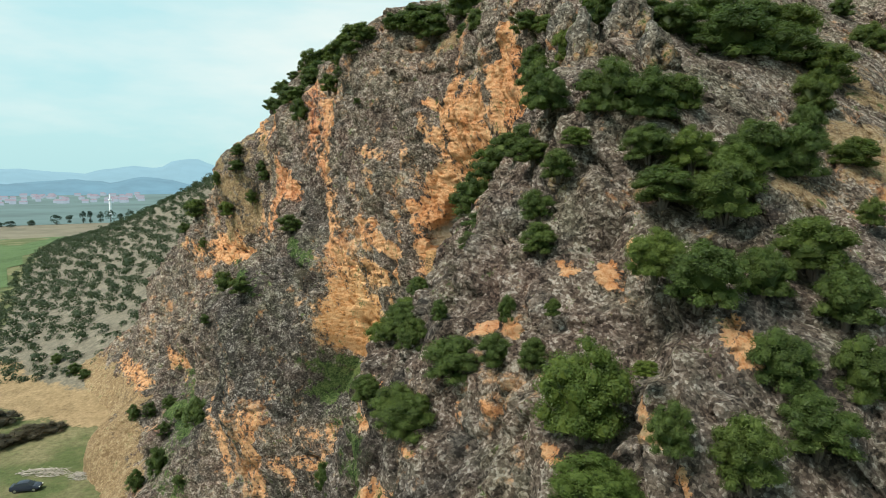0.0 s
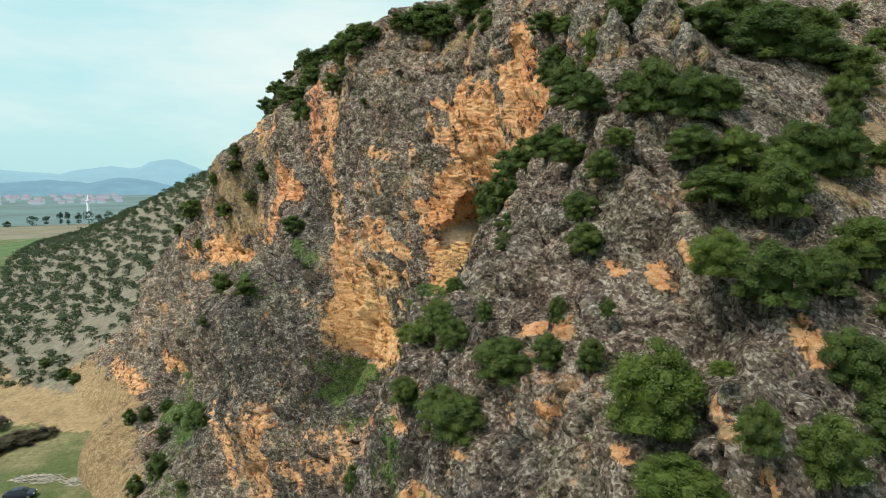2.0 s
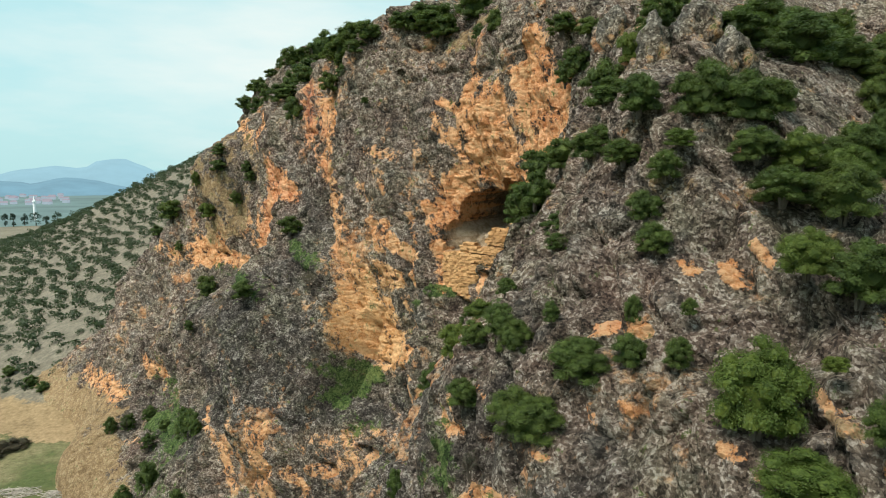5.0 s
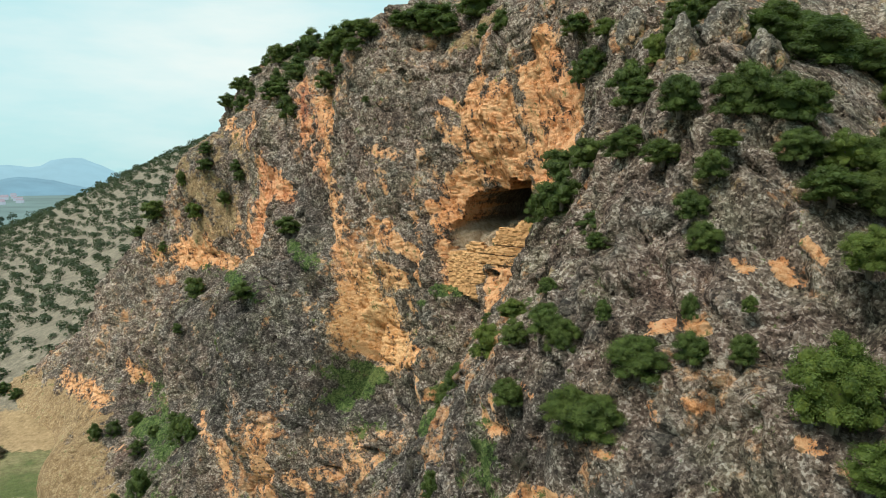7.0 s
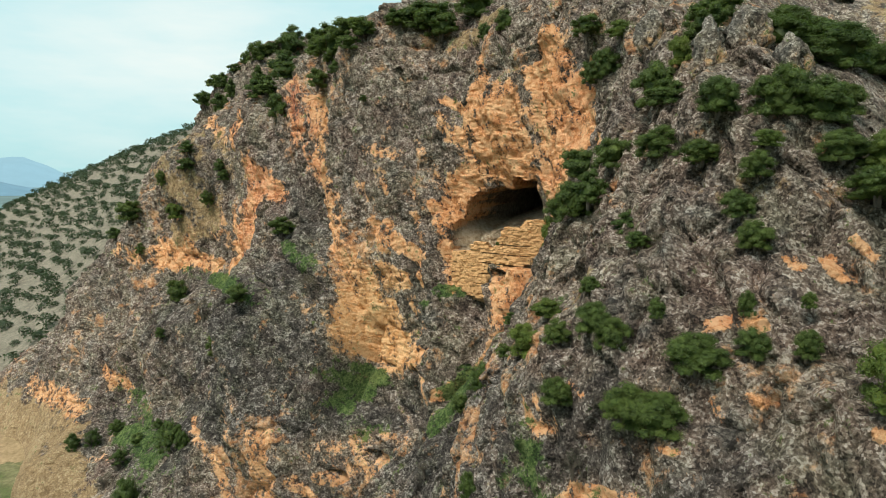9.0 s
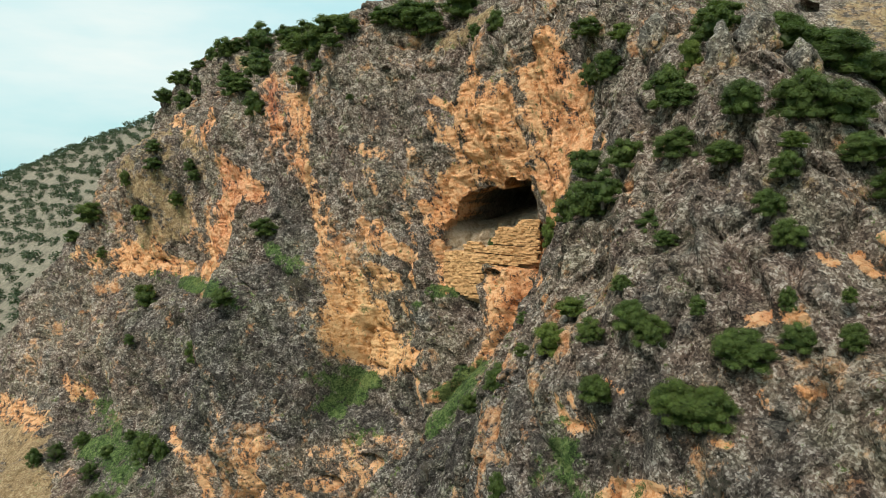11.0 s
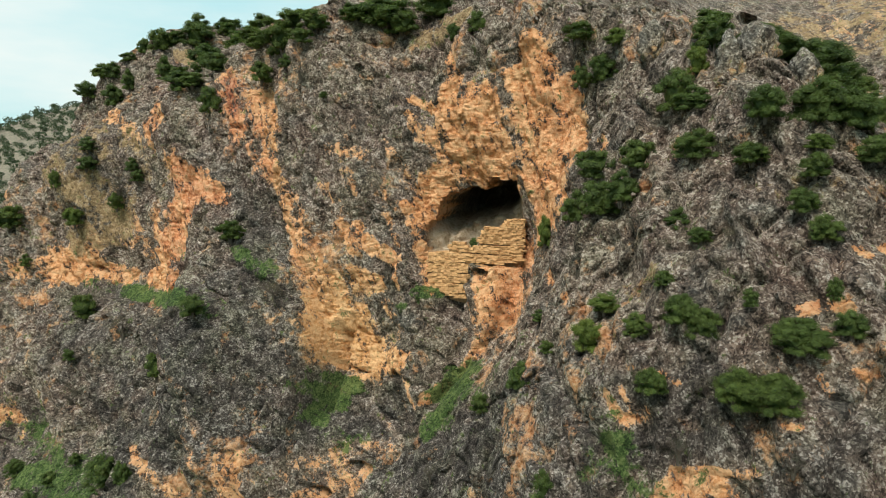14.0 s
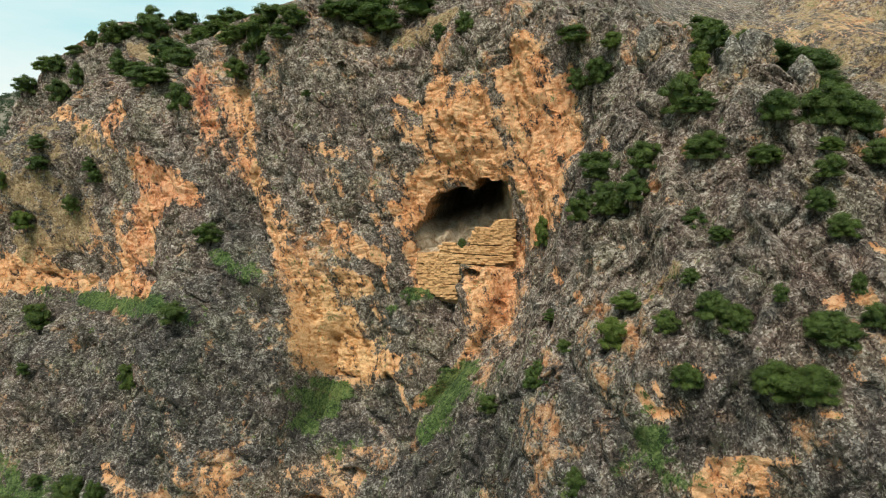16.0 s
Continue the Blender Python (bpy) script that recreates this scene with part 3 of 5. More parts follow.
OCHRE_FOOT = [
    (-78.2, 41.8, -75.0, 37.7, 0.62, 0.29),
    (-75.2, 34.8, -74.0, 34.6, 0.73, 0.24),
    (-100.1, 27.3, -96.2, 26.6, 0.92, 0.24),
    (-78.1, 24.8, -74.2, 24.9, 0.99, 0.29),
    (-72.5, 26.1, -68.4, 29.3, 1.58, 0.36),
    (-68.8, 30.4, -63.4, 31.4, 0.62, 0.36),
    (-70.8, 27.0, -67.7, 26.6, 1.26, 0.39),
    (-106.5, 30.2, -104.6, 29.2, 0.98, 0.19),
    (-108.4, 24.5, -105.8, 23.0, 1.17, 0.19),
    (-92.0, 23.6, -85.1, 21.3, 1.02, 0.50),
    (-84.5, 21.5, -82.8, 17.6, 1.06, 0.50),
    (-81.1, 26.1, -78.4, 23.6, 0.71, 0.37),
    (-78.4, 23.6, -77.7, 19.7, 0.71, 0.37),
    (-71.1, 24.1, -68.2, 26.3, 0.81, 0.56),
    (-66.9, 28.7, -66.7, 25.7, 0.59, 0.43),
    (-123.5, 23.4, -121.1, 19.5, 0.74, 0.37),
    (-126.7, 23.2, -124.6, 20.0, 0.97, 0.37),
    (-75.8, 36.3, -74.7, 34.8, 0.34, 0.37),
    (-82.3, 29.9, -80.4, 27.8, 0.42, 0.37),
    (-115.4, 10.9, -110.3, 13.0, 0.89, 0.31),
    (-35.5, 39.7, -34.3, 38.1, 0.28, 0.50),
    (-66.8, 34.1, -63.3, 31.9, 0.32, 0.31),
]
OCHRE_RIDGE = [
    (-46.2, 49.5, -45.1, 48.1, 0.44, 0.8),
    (-43.0, 46.8, -42.4, 46.2, 0.37, 0.6),
    (-36.4, 39.2, -35.1, 37.7, 0.38, 0.9),
    (-35.2, 38.0, -33.9, 38.5, 0.46, 0.6),
    (-31.7, 34.0, -29.6, 35.1, 1.14, 1),
    (-30.9, 35.4, -28.8, 34.9, 0.68, 0.9),
    (-26.0, 45.7, -25.5, 46.1, 0.39, 0.8),
    (-23.7, 50.2, -23.2, 49.8, 0.33, 0.8),
    (-33.1, 41.0, -32.1, 40.6, 0.3, 0.5),
    (-24.9, 42.0, -24.4, 41.4, 0.3, 0.6),
    (-35.5, 41.1, -34.1, 40.9, 0.31, 0.35),
    (-26.8, 40.4, -26.3, 40.2, 0.25, 0.6),
    (-27.6, 38.8, -26.7, 38.3, 0.37, 0.4),
    (-31.7, 38.5, -31.0, 38.3, 0.25, 0.5),
    (-43.8, 62.4, -42.9, 60.8, 0.42, 0.6),
]
OCHRE_NEAR = [
    (-22.5, 50.8, -21.4, 49.8, 0.37, 0.8),
    (-21.5, 52.0, -20.5, 51.2, 0.32, 0.5),
    (-25.2, 46.3, -24.0, 46.3, 0.38, 0.9),
    (-21.9, 50.0, -21.1, 49.8, 0.26, 1),
    (-15.0, 49.5, -13.8, 47.9, 0.25, 0.9),
    (-18.0, 42.4, -17.4, 42.3, 0.25, 0.9),
    (-23.4, 42.6, -22.8, 42.5, 0.25, 0.8),
    (-16.1, 45.6, -14.5, 44.4, 0.25, 0.6),
    (-12.9, 43.6, -12.5, 43.3, 0.25, 0.8),
    (-26.3, 39.1, -25.5, 39.2, 0.25, 0.7),
    (-31.8, 35.5, -27.6, 36.5, 0.45, 0.7),
]
OCHRE_FAR = [
    (-126.3, 22.5, -123.5, 21.6, 1.37, 0.7),
    (-131.9, 41.9, -129.1, 41.7, 1.4, 0.6),
    (-117.0, 48.2, -122.0, 43.7, 1.5, 0.6),
    (-76.9, 26.0, -76.9, 18.5, 1.2, 0.65),
    (-73.5, 22.7, -71.6, 21.3, 1.02, 0.6),
]
OCHRE_BROW = [
    (-111, 70, -105, 64, 1.6, 0.75),
    (-125, 68, -118, 66, 1.2, 0.6),
    (-152, 13, -125, 14, 2.0, 0.6),
    (-143, 15, -126, 15.6, 1.8, 0.6),
    (-30, 98.8, -25.7, 95.2, 2.6, 0.4),
    (-22.9, 102.2, -19.3, 95, 3, 0.44),
]
RED_EARTH = [
    (-93.2, 68.3, -86.4, 58.4, 3.2, 0.62),
    (-99.7, 58.1, -93.5, 53.3, 3.8, 0.64),
    (-101.2, 51.5, -99, 44.8, 2.8, 0.58),
    (-50.4, 70.8, -48.5, 60.8, 2.7, 0.4),
    (-52.2, 60.3, -54.4, 47.8, 1.9, 0.42),
    (-66.6, 58.4, -65.2, 53.9, 1.6, 0.32),
    (-112.1, 70.8, -104.3, 61.7, 2.2, 0.6),
    (-113.8, 46, -106.9, 45.9, 2.7, 0.4),
    (-94, 70.4, -91.8, 66.4, 1.3, 1),
    (-115.2, 72.9, -106.7, 69.3, 1.3, 1),
    (-26.3, 48.5, -24, 48.9, 0.6, 0.5),
    (-24.5, 55.3, -23.8, 54.4, 0.5, 0.4),
    (-111.4, 11.4, -109.8, 8.7, 1.7, 0.9),
    (-107.7, 5.6, -104.6, 6.1, 1.3, 0.7),
]
# strokes that darken the rock, most of them low on the face
DARK_STROKES = [
    (-81.3, 37.8, -75, 21, 5.2, 0.8),
    (-73.5, 31, -69.1, 23.9, 4.3, 0.7),
    (-121.8, 40.5, -105.3, 28.4, 5.2, 0.5),
    (-65.7, 35.8, -42.1, 32.4, 3.4, 0.55),
    (-93.6, 62.7, -82.4, 49.5, 3.3, 0.3),
    (-125.9, 22, -99.6, 11.9, 4.2, 0.5),
    (-110.8, 34.3, -75.8, 38.7, 6.9, 0.8),
    (-97.6, 24.5, -67.7, 30.6, 6.6, 1),
    (-62.4, 30.5, -41.3, 34.6, 5.4, 1),
    (-39.5, 37.9, -25.2, 37.7, 3.6, 0.8),
    # dark strip painted in for the shade along the buttress edge
    (-81.5, 56.8, -74.1, 38, 1.1, 0.9),
]
DARK_DOME = [
    (-79.0, 41.5, -77.0, 33, 4.2, 1),
    (-85, 36, -79, 27, 4.5, 1),
    (-92, 40, -88, 30, 3.5, 0.8),
    (-70, 33, -62, 33, 3.0, 0.8),
]
# darker rock that cuts the ochre off at the buttress edge
DARK_FRONT = [
    (-79.4, 47.1, -75.1, 37.7, 1.1, 1),
    (-83.2, 50.6, -81.1, 49.5, 1.1, 1),
]
PINK_ROCK = [
    (-28.6, 48.7, -25.9, 46.6, 1, 0.5),
    (-28.5, 43.3, -23.5, 43, 1.2, 0.3),
    (-21.7, 44.7, -18.9, 43, 1, 0.3),
    (-22.3, 48.7, -19.8, 48.1, 1.1, 0.35),
    (-18.7, 48.3, -15.7, 47.8, 1, 0.3),
    (-29.5, 52.4, -29.8, 50.7, 1, 0.3),
]
GRASS_BOWL = [
    (-72.3, 36.8, -70.4, 36.6, 0.9, 1.2),
    (-72.2, 35.2, -71.2, 34.6, 1.1, 1.1),
    (-72.4, 33.4, -72.2, 32.3, 0.8, 0.8),
    (-64.8, 47.7, -62.6, 48.6, 0.7, 0.9),
    (-57.0, 40.8, -58.0, 37.6, 1.2, 1.2),
    (-58.0, 37.6, -59.4, 34.2, 1.2, 1.0),
]
GRASS_PATCH = [
    (-59, 39.8, -56.2, 41.3, 1, 1),
    (-59.9, 37.9, -56.8, 38.7, 1.4, 0.8),
    (-58.6, 35.6, -56.7, 35.2, 1.1, 0.5),
    (-110.3, 42.3, -87, 41, 1.1, 1),
    (-118.4, 41.9, -113, 42.3, 0.9, 0.6),
    (-84.9, 48.5, -80.2, 46.1, 0.8, 0.7),
    (-35.5, 36.3, -34, 34.2, 1.1, 0.6),
    (-64.2, 47.7, -62.6, 48.2, 0.7, 0.9),
    (-47.1, 73, -42.6, 71.5, 0.5, 0.3),
    (-70.1, 76.1, -63.6, 79.3, 0.9, 0.25),
    (-38.5, 46.3, -35.2, 46.8, 0.7, 0.35),
    (-71.7, 32.1, -69, 30.9, 1.3, 0.35),
    (-50.9, 40.4, -53.1, 38.8, 1.1, 0.4),
    (-104.4, 18.7, -106.6, 17.6, 1.7, 0.7),
]
GRASS_EDGE = [
    (-119.7, 21.1, -108.2, 17.9, 2.7, 0.55),
    (-106.9, 16.3, -101.4, 12.3, 3.1, 0.5),
    (-99.1, 11.3, -89.6, 12, 2.9, 0.45),
    (-80.5, 47.9, -79.2, 45.8, 0.8, 0.5),
    (-84.2, 40.9, -82.2, 40.9, 1.1, 0.5),
    (-114.2, 15.7, -99.7, 16.8, 1.9, 0.8),
    (-91, 17.1, -90.5, 14, 1.8, 0.3),
    (-37.4, 34.4, -36.6, 35.8, 0.8, 0.45),
    (-66.2, 45.8, -65.4, 46.3, 0.5, 0.6),
]
BARE_SOIL = [
    (-68.5, 77.5, -63.6, 79.3, 1.3, 0.8),
    (-117.3, 81, -114.9, 80.1, 1.7, 0.8),
    (-120.1, 54.3, -115.6, 51.9, 2.5, 0.7),
    (-120, 47.8, -112.8, 51, 2.1, 0.7),
    (-33.7, 98.3, -28.4, 91.1, 3.9, 0.55),
    (-25.1, 100.3, -19.5, 89.5, 4.9, 0.5),
    (-27.2, 105.8, -18.6, 103.6, 4.3, 0.5),
    (-36.7, 46.1, -35.3, 47.7, 0.7, 0.5),
    (-20.8, 64.4, -17.7, 60.8, 1.2, 0.7),
    (-26.6, 72.7, -23, 69.1, 1, 0.7),
    (-18.7, 57.5, -18.1, 57.5, 0.7, 0.6),
    (-19.8, 53.6, -19.1, 53.5, 0.5, 0.5),
    (-29.1, 53.9, -23.1, 55, 0.7, 0.35),
    (-20.3, 55.7, -20.3, 55.7, 0.3, 0.5),
    (-168.5, -1.5, -148.2, 6, 3.3, 1),
    (-159.2, 7.3, -122.6, 11.8, 2.7, 0.9),
]
BANK_SOIL = [
    (-131, 66, -117, 61, 3.6, 0.48),
    (-126, 57, -113, 54.5, 2.8, 0.5),
    (-112, 63, -107, 58, 1.6, 0.45),
    (-120, 10.4, -108.4, 6.3, 2, 0.9),
    (-115.5, 7.8, -108.5, 4.2, 2, 0.9),
    (-12.1, 49.1, -11.2, 48.1, 0.3, 0.6),
    (-15.3, 44.7, -14.4, 44.3, 0.3, 0.5),
    (-15.9, 43.4, -14.5, 44.4, 0.3, 0.5),
]

OCHRE = OCHRE_CAVE + OCHRE_RIM + OCHRE_COLUMN + OCHRE_BOWL + OCHRE_FLECKS + OCHRE_LEFT + OCHRE_FOOT + OCHRE_RIDGE + OCHRE_NEAR + OCHRE_FAR + OCHRE_BROW
GRASS = GRASS_PATCH + GRASS_EDGE + GRASS_BOWL
RED_GROUND = RED_EARTH + PINK_ROCK
FOOT_SOIL = [(-185, 0, -152, 4, 7, 1.2), (-152, 3, -130, 5, 6.5, 1.2), (-130, 4, -108, 3, 6, 1.2)]
SOIL = BARE_SOIL + BANK_SOIL + FOOT_SOIL


def stroke_mask(a, b, rows, wander):
    """Strength of a ground at (a, b): full inside its strokes, fading over their edges."""
    out = np.zeros(len(a))
    for a1, b1, a2, b2, r, s in rows:
        da, db = a2 - a1, b2 - b1
        k = np.clip(((a - a1) * da + (b - b1) * db) / max(da * da + db * db, 1e-6), 0, 1)
        d = np.hypot(a - a1 - k * da, b - b1 - k * db) / r + wander
        out = np.maximum(out, s * step(1.0 - d, 0.17))
    return out


MOUTH_RIM = ((-64.6, 52.6), (-64.9, 55.6), (-64.4, 58.1), (-63.2, 60.0), (-61.4, 60.9), (-59.4, 60.8), (-58.0, 61.4), (-55.0, 61.3), (-54.7, 59.6), (-54.8, 57.0), (-55.2, 54.4), (-57.0, 52.8), (-61.4, 52.4))


def mouth_depth(a, b):
    """0 outside the cave's mouth, 1 deep inside: by the distance from its rim."""
    inside, near = np.zeros(len(a), bool), np.full(len(a), 99.0)
    for (a1, b1), (a2, b2) in zip(MOUTH_RIM, MOUTH_RIM[1:] + MOUTH_RIM[:1]):
        da, db = a2 - a1, b2 - b1
        k = np.clip(((a - a1) * da + (b - b1) * db) / (da * da + db * db), 0, 1)
        near = np.minimum(near, np.hypot(a - a1 - k * da, b - b1 - k * db))
        if db:
            inside ^= ((b1 > b) != (b2 > b)) & (a < a1 + (b - b1) * da / db)
    return np.where(inside, np.clip(near / 1.1, 0, 1) ** 0.6, 0.0)


# small hollows in the rock: along, up, half width, half height, depth
NICHES = [
    (-58.1, 51.1, 0.95, 0.60, 1.3),
    (-116.9, 44.3, 1.33, 0.57, 2.0),
    (-98.5, 58.7, 0.50, 0.71, 1.2),
    (-69.4, 25.1, 1.44, 0.65, 2.5),
    (-39.3, 97.9, 1.26, 1.26, 3.0),
    (-61.1, 49.3, 0.50, 0.50, 1.2),
    (-54.7, 48.3, 0.54, 0.50, 0.7),
    (-67.0, 28.4, 1.01, 0.76, 1.6),
    (-65.0, 38.7, 0.56, 0.50, 1.0),
    (-59.4, 40.4, 0.61, 0.73, 1.3),
    (-74.7, 72.0, 0.50, 0.50, 0.9),
]


def build_cliff():
    cols = np.concatenate([np.arange(-192, -130, 0.6), np.arange(-130, -48, 0.23), np.arange(-48, 2, 0.16), np.arange(2, 48, 0.9)])
    rows = np.concatenate([np.arange(-14, 8, 0.5), np.arange(8, 92, 0.19), np.arange(92, 125, 0.8)])
    A, B = np.meshgrid(cols, rows)
    shape = A.shape
    a, b = A.ravel(), B.ravel()
    p = on_cliff(a, b)
    # roughness: broken ribs that stand steep, knobs and cracks
    wander = value_noise(p, 2.4, 3) * 0.30 + value_noise(p, 0.8, 4) * 0.28
    ochre = stroke_mask(a, b, OCHRE, wander)
    ochre = ochre - stroke_mask(a, b, DARK_STROKES + DARK_DOME, wander * 2) * np.clip(1 - 3 * ochre, 0, 1)
    shut = stroke_mask(a, b, DARK_FRONT, wander * 0.6)
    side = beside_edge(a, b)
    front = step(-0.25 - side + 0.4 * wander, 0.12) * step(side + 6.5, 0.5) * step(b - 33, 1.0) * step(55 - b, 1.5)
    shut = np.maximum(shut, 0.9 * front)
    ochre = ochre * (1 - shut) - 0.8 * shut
    red = stroke_mask(a, b, RED_GROUND, wander)
    yellow = np.exp(-(((a + 71) / 7.5) ** 2 + ((b - 42.5) / 6.5) ** 2) ** 2)
    red = np.maximum(red, 0.30 * (1 - yellow))
    grass = stroke_mask(a, b, GRASS, wander)
    soil = stroke_mask(a, b, SOIL, wander)
    soft = np.clip(np.maximum(grass, soil * 0.9), 0, 1)
    q = p + 0.9 * np.stack([value_noise(p, 3.0, 20), value_noise(p, 3.0, 21), value_noise(p, 3.0, 22)], -1)
    c1, c2, tone = cells(q, (3.2, 3.2, 5.5), 40)
    k1, k2, ktone = cells(q, (1.0, 1.0, 1.5), 50)
    rough = 0.75 * value_noise(q, (7, 7, 11), 5) + 0.55 * (tone - 0.5) * 1.6 - 0.85 * np.exp(-((c2 - c1) / 0.12) ** 2)
    rough += 0.50 * value_noise(q, (2.2, 2.2, 3.4), 6) + 0.50 * (ktone - 0.5) - 0.22 * np.exp(-((k2 - k1) / 0.14) ** 2)
    rough += 0.30 * value_noise(p, (0.9, 0.9, 1.2), 7) + 0.20 * value_noise(p, 0.5, 8)
    strata = value_noise(q, (2.6, 2.6, 0.55), 9) * 0.5 + value_noise(q, (1.2, 1.2, 0.3), 10) * 0.25
    # steep flutes with sharp edges between them
    bend = value_noise(p, 6.0, 15)
    lean = np.stack([a + 0.35 * b + 1.6 * bend, b, 0 * a], -1)
    rough += 0.55 - 2.3 * np.abs(value_noise(lean, (5.0, 17.0, 1.0), 13)) + 0.45 - 1.3 * np.abs(value_noise(lean, (2.2, 7.0, 1.0), 14))
    rough += 0.2 - 0.6 * np.abs(value_noise(lean, (0.9, 3.2, 1.0), 16))
    rough += 0.7 * strata * np.clip(ochre, 0, 1)
    slant = q @ np.array(((1, 0, 0.3), (0, 1, 0.3), (0.2, -0.4, 1.0)))
    fold = np.abs(value_noise(slant, (3.0, 3.0, 1.5), 11)) + 0.5 * np.abs(value_noise(slant, (1.5, 1.5, 0.8), 12))
    rough += (0.22 - 0.5 * fold) * np.clip(ochre, 0, 1)
    rough *= 1 - 0.75 * soft - 0.25 * np.clip(ochre, 0, 1) * (1 - soft)
    edge = np.clip((b - 88) / 8, 0, 1)
    rough *= 1 - 0.8 * edge
    p = p + rough[:, None] * OUT * 0.68
    # the cave
    m = mouth_depth(a + 0.25 * value_noise(p, 1.4, 60), b + 0.25 * value_noise(p, 1.2, 61))
    room = step(b - 57.6 - 0.35 * (a + 60), 0.35) * step(-57.0 - a, 0.6)
    deep = m * (4.2 + 20.0 * room + 1.2 * value_noise(p, 2.5, 62))
    p = p + deep[:, None] * np.array((0.66, 0.75, 0.0)) + (m * 1.6)[:, None] * np.array((0, 0, 1.0)) * step(b - 57.2, 1.0)[:, None]
    ochre = np.where(m > 0.01, 0.9 - 0.9 * (m > 0.30), ochre)
    # the deep chamber gets less of the pale tone: its shade is painted in
    grass = np.where(m > 0.30, -0.95 * (1 - 0.6 * room), grass)
    for c, d, ra, rb, far in NICHES:
        n = np.clip((1 - np.hypot((a - c) / ra, (b - d) / rb) - 0.25 * wander) / 0.5, 0, 1) ** 0.6
        p = p + (far * n)[:, None] * INWARD
    grid = p.reshape(*shape, 3)
    # the plateau behind the brow, falling to the plain far behind
    extra, last = [], grid[-1]
    for i, (go, drop) in enumerate(((6, 0), (14, -0.5), (30, -3), (60, -14), (110, -40), (170, -75), (230, -100))):
        lay = last + np.array((0.84, 0.54, 0.0)) * go
        lay[:, 2] = np.maximum(last[:, 2] + drop, -12)
        extra.append(lay)
    grid = np.concatenate([grid, np.stack(extra)], 0)
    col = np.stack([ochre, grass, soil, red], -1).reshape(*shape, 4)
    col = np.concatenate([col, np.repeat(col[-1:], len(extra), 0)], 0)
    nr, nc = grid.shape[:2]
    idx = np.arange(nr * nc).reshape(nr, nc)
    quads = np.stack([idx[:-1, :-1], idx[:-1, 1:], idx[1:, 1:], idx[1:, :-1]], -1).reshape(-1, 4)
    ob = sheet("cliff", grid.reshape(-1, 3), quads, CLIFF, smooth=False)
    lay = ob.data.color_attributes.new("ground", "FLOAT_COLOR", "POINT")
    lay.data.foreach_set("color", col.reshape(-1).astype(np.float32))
    plan = np.stack([A + 0.45 * B, B, 0 * A], -1)
    plan = np.concatenate([plan, np.repeat(plan[-1:], len(extra), 0)], 0)
    lay = ob.data.attributes.new("plan", "FLOAT_VECTOR", "POINT")
    lay.data.foreach_set("vector", plan.reshape(-1).astype(np.float32))
    return ob


def sheet(name, verts, quads, mat, smooth=True):
    me = bpy.data.meshes.new(name)
    me.vertices.add(len(verts))
    me.vertices.foreach_set("co", np.ascontiguousarray(verts, np.float32).ravel())
    me.loops.add(quads.size)
    me.loops.foreach_set("vertex_index", np.ascontiguousarray(quads, np.int32).ravel())
    me.polygons.add(len(quads))
    me.polygons.foreach_set("loop_start", np.arange(0, quads.size, quads.shape[1], dtype=np.int32))
    me.update(calc_edges=True)
    me.polygons.foreach_set("use_smooth", np.full(len(quads), smooth))
    me.materials.append(mat)
    return new(name, me)


cliff = tagged(build_cliff(), "steep limestone cliff, grey with lichen and broken by ochre scars", "cliff", kind="structure")


# ---- the valley floor and the far hillside ----
def land(x, y):
    """Height of the open land: a flat valley, and a hillside rising to the right of it."""
    u = np.maximum(x + 30 + 0.6 * y, 0)
    hill = np.where(u < 90, 0.12 * u + 0.00272 * u * u, 32.85 + 0.62 * (u - 90))
    hill = 260 * (1 - np.exp(-hill / 260))
    end = step(y - 138, 7) * step(500 - y, 30)
    und = 1.2 * np.sin(x * 0.03 + 1) * np.sin(y * 0.024) * np.clip(hill / 10, 0, 1)
    return 1 + (hill + und) * end - 7 * step(np.hypot(x + 60, y - 100) - 420, 60)


def build_land():
    gx = np.concatenate([np.geomspace(4800, 330, 14) * -1, np.arange(-320, 120, 3.0), np.geomspace(125, 4800, 14)])
    gy = np.concatenate([np.geomspace(4800, 130, 12) * -1, np.arange(-120, 480, 3.0), np.geomspace(490, 4800, 16)])
    X, Y = np.meshgrid(gx, gy)
    x, y = X.ravel(), Y.ravel()
    z = land(x, y)
    p = np.stack([x, y, z], -1)
    near = np.exp(-(np.hypot(x + 60, y - 150) / 350) ** 4)
    p[:, 2] += near * (0.35 * value_noise(p, 9.0, 71) + 0.15 * value_noise(p, 3.5, 72)) * np.clip(0.3 + (z - 1) / 10, 0.3, 1.6)
    nr, nc = X.shape
    idx = np.arange(nr * nc).reshape(nr, nc)
    quads = np.stack([idx[:-1, :-1], idx[:-1, 1:], idx[1:, 1:], idx[1:, :-1]], -1).reshape(-1, 4)
    ob = sheet("ground", p, quads, LAND)
    hill = np.clip((z - 1.6) / 2.0, 0, 1)
    cut = np.clip((z - 1.3) / 0.6, 0, 1) * np.clip((5.0 - z) / 2.0, 0, 1) * np.clip((166 - y) / 10, 0, 1) * np.clip((y - 100) / 8, 0, 1)
    cover = ob.data.color_attributes.new("cover", "FLOAT_COLOR", "POINT")
    cover.data.foreach_set("color", np.stack([hill, cut, 0 * z, 1 + 0 * z], -1).ravel().astype(np.float32))
    return ob


ground = tagged(build_land(), "valley floor of grass and bare earth below a scrubby hillside", "ground", kind="structure")


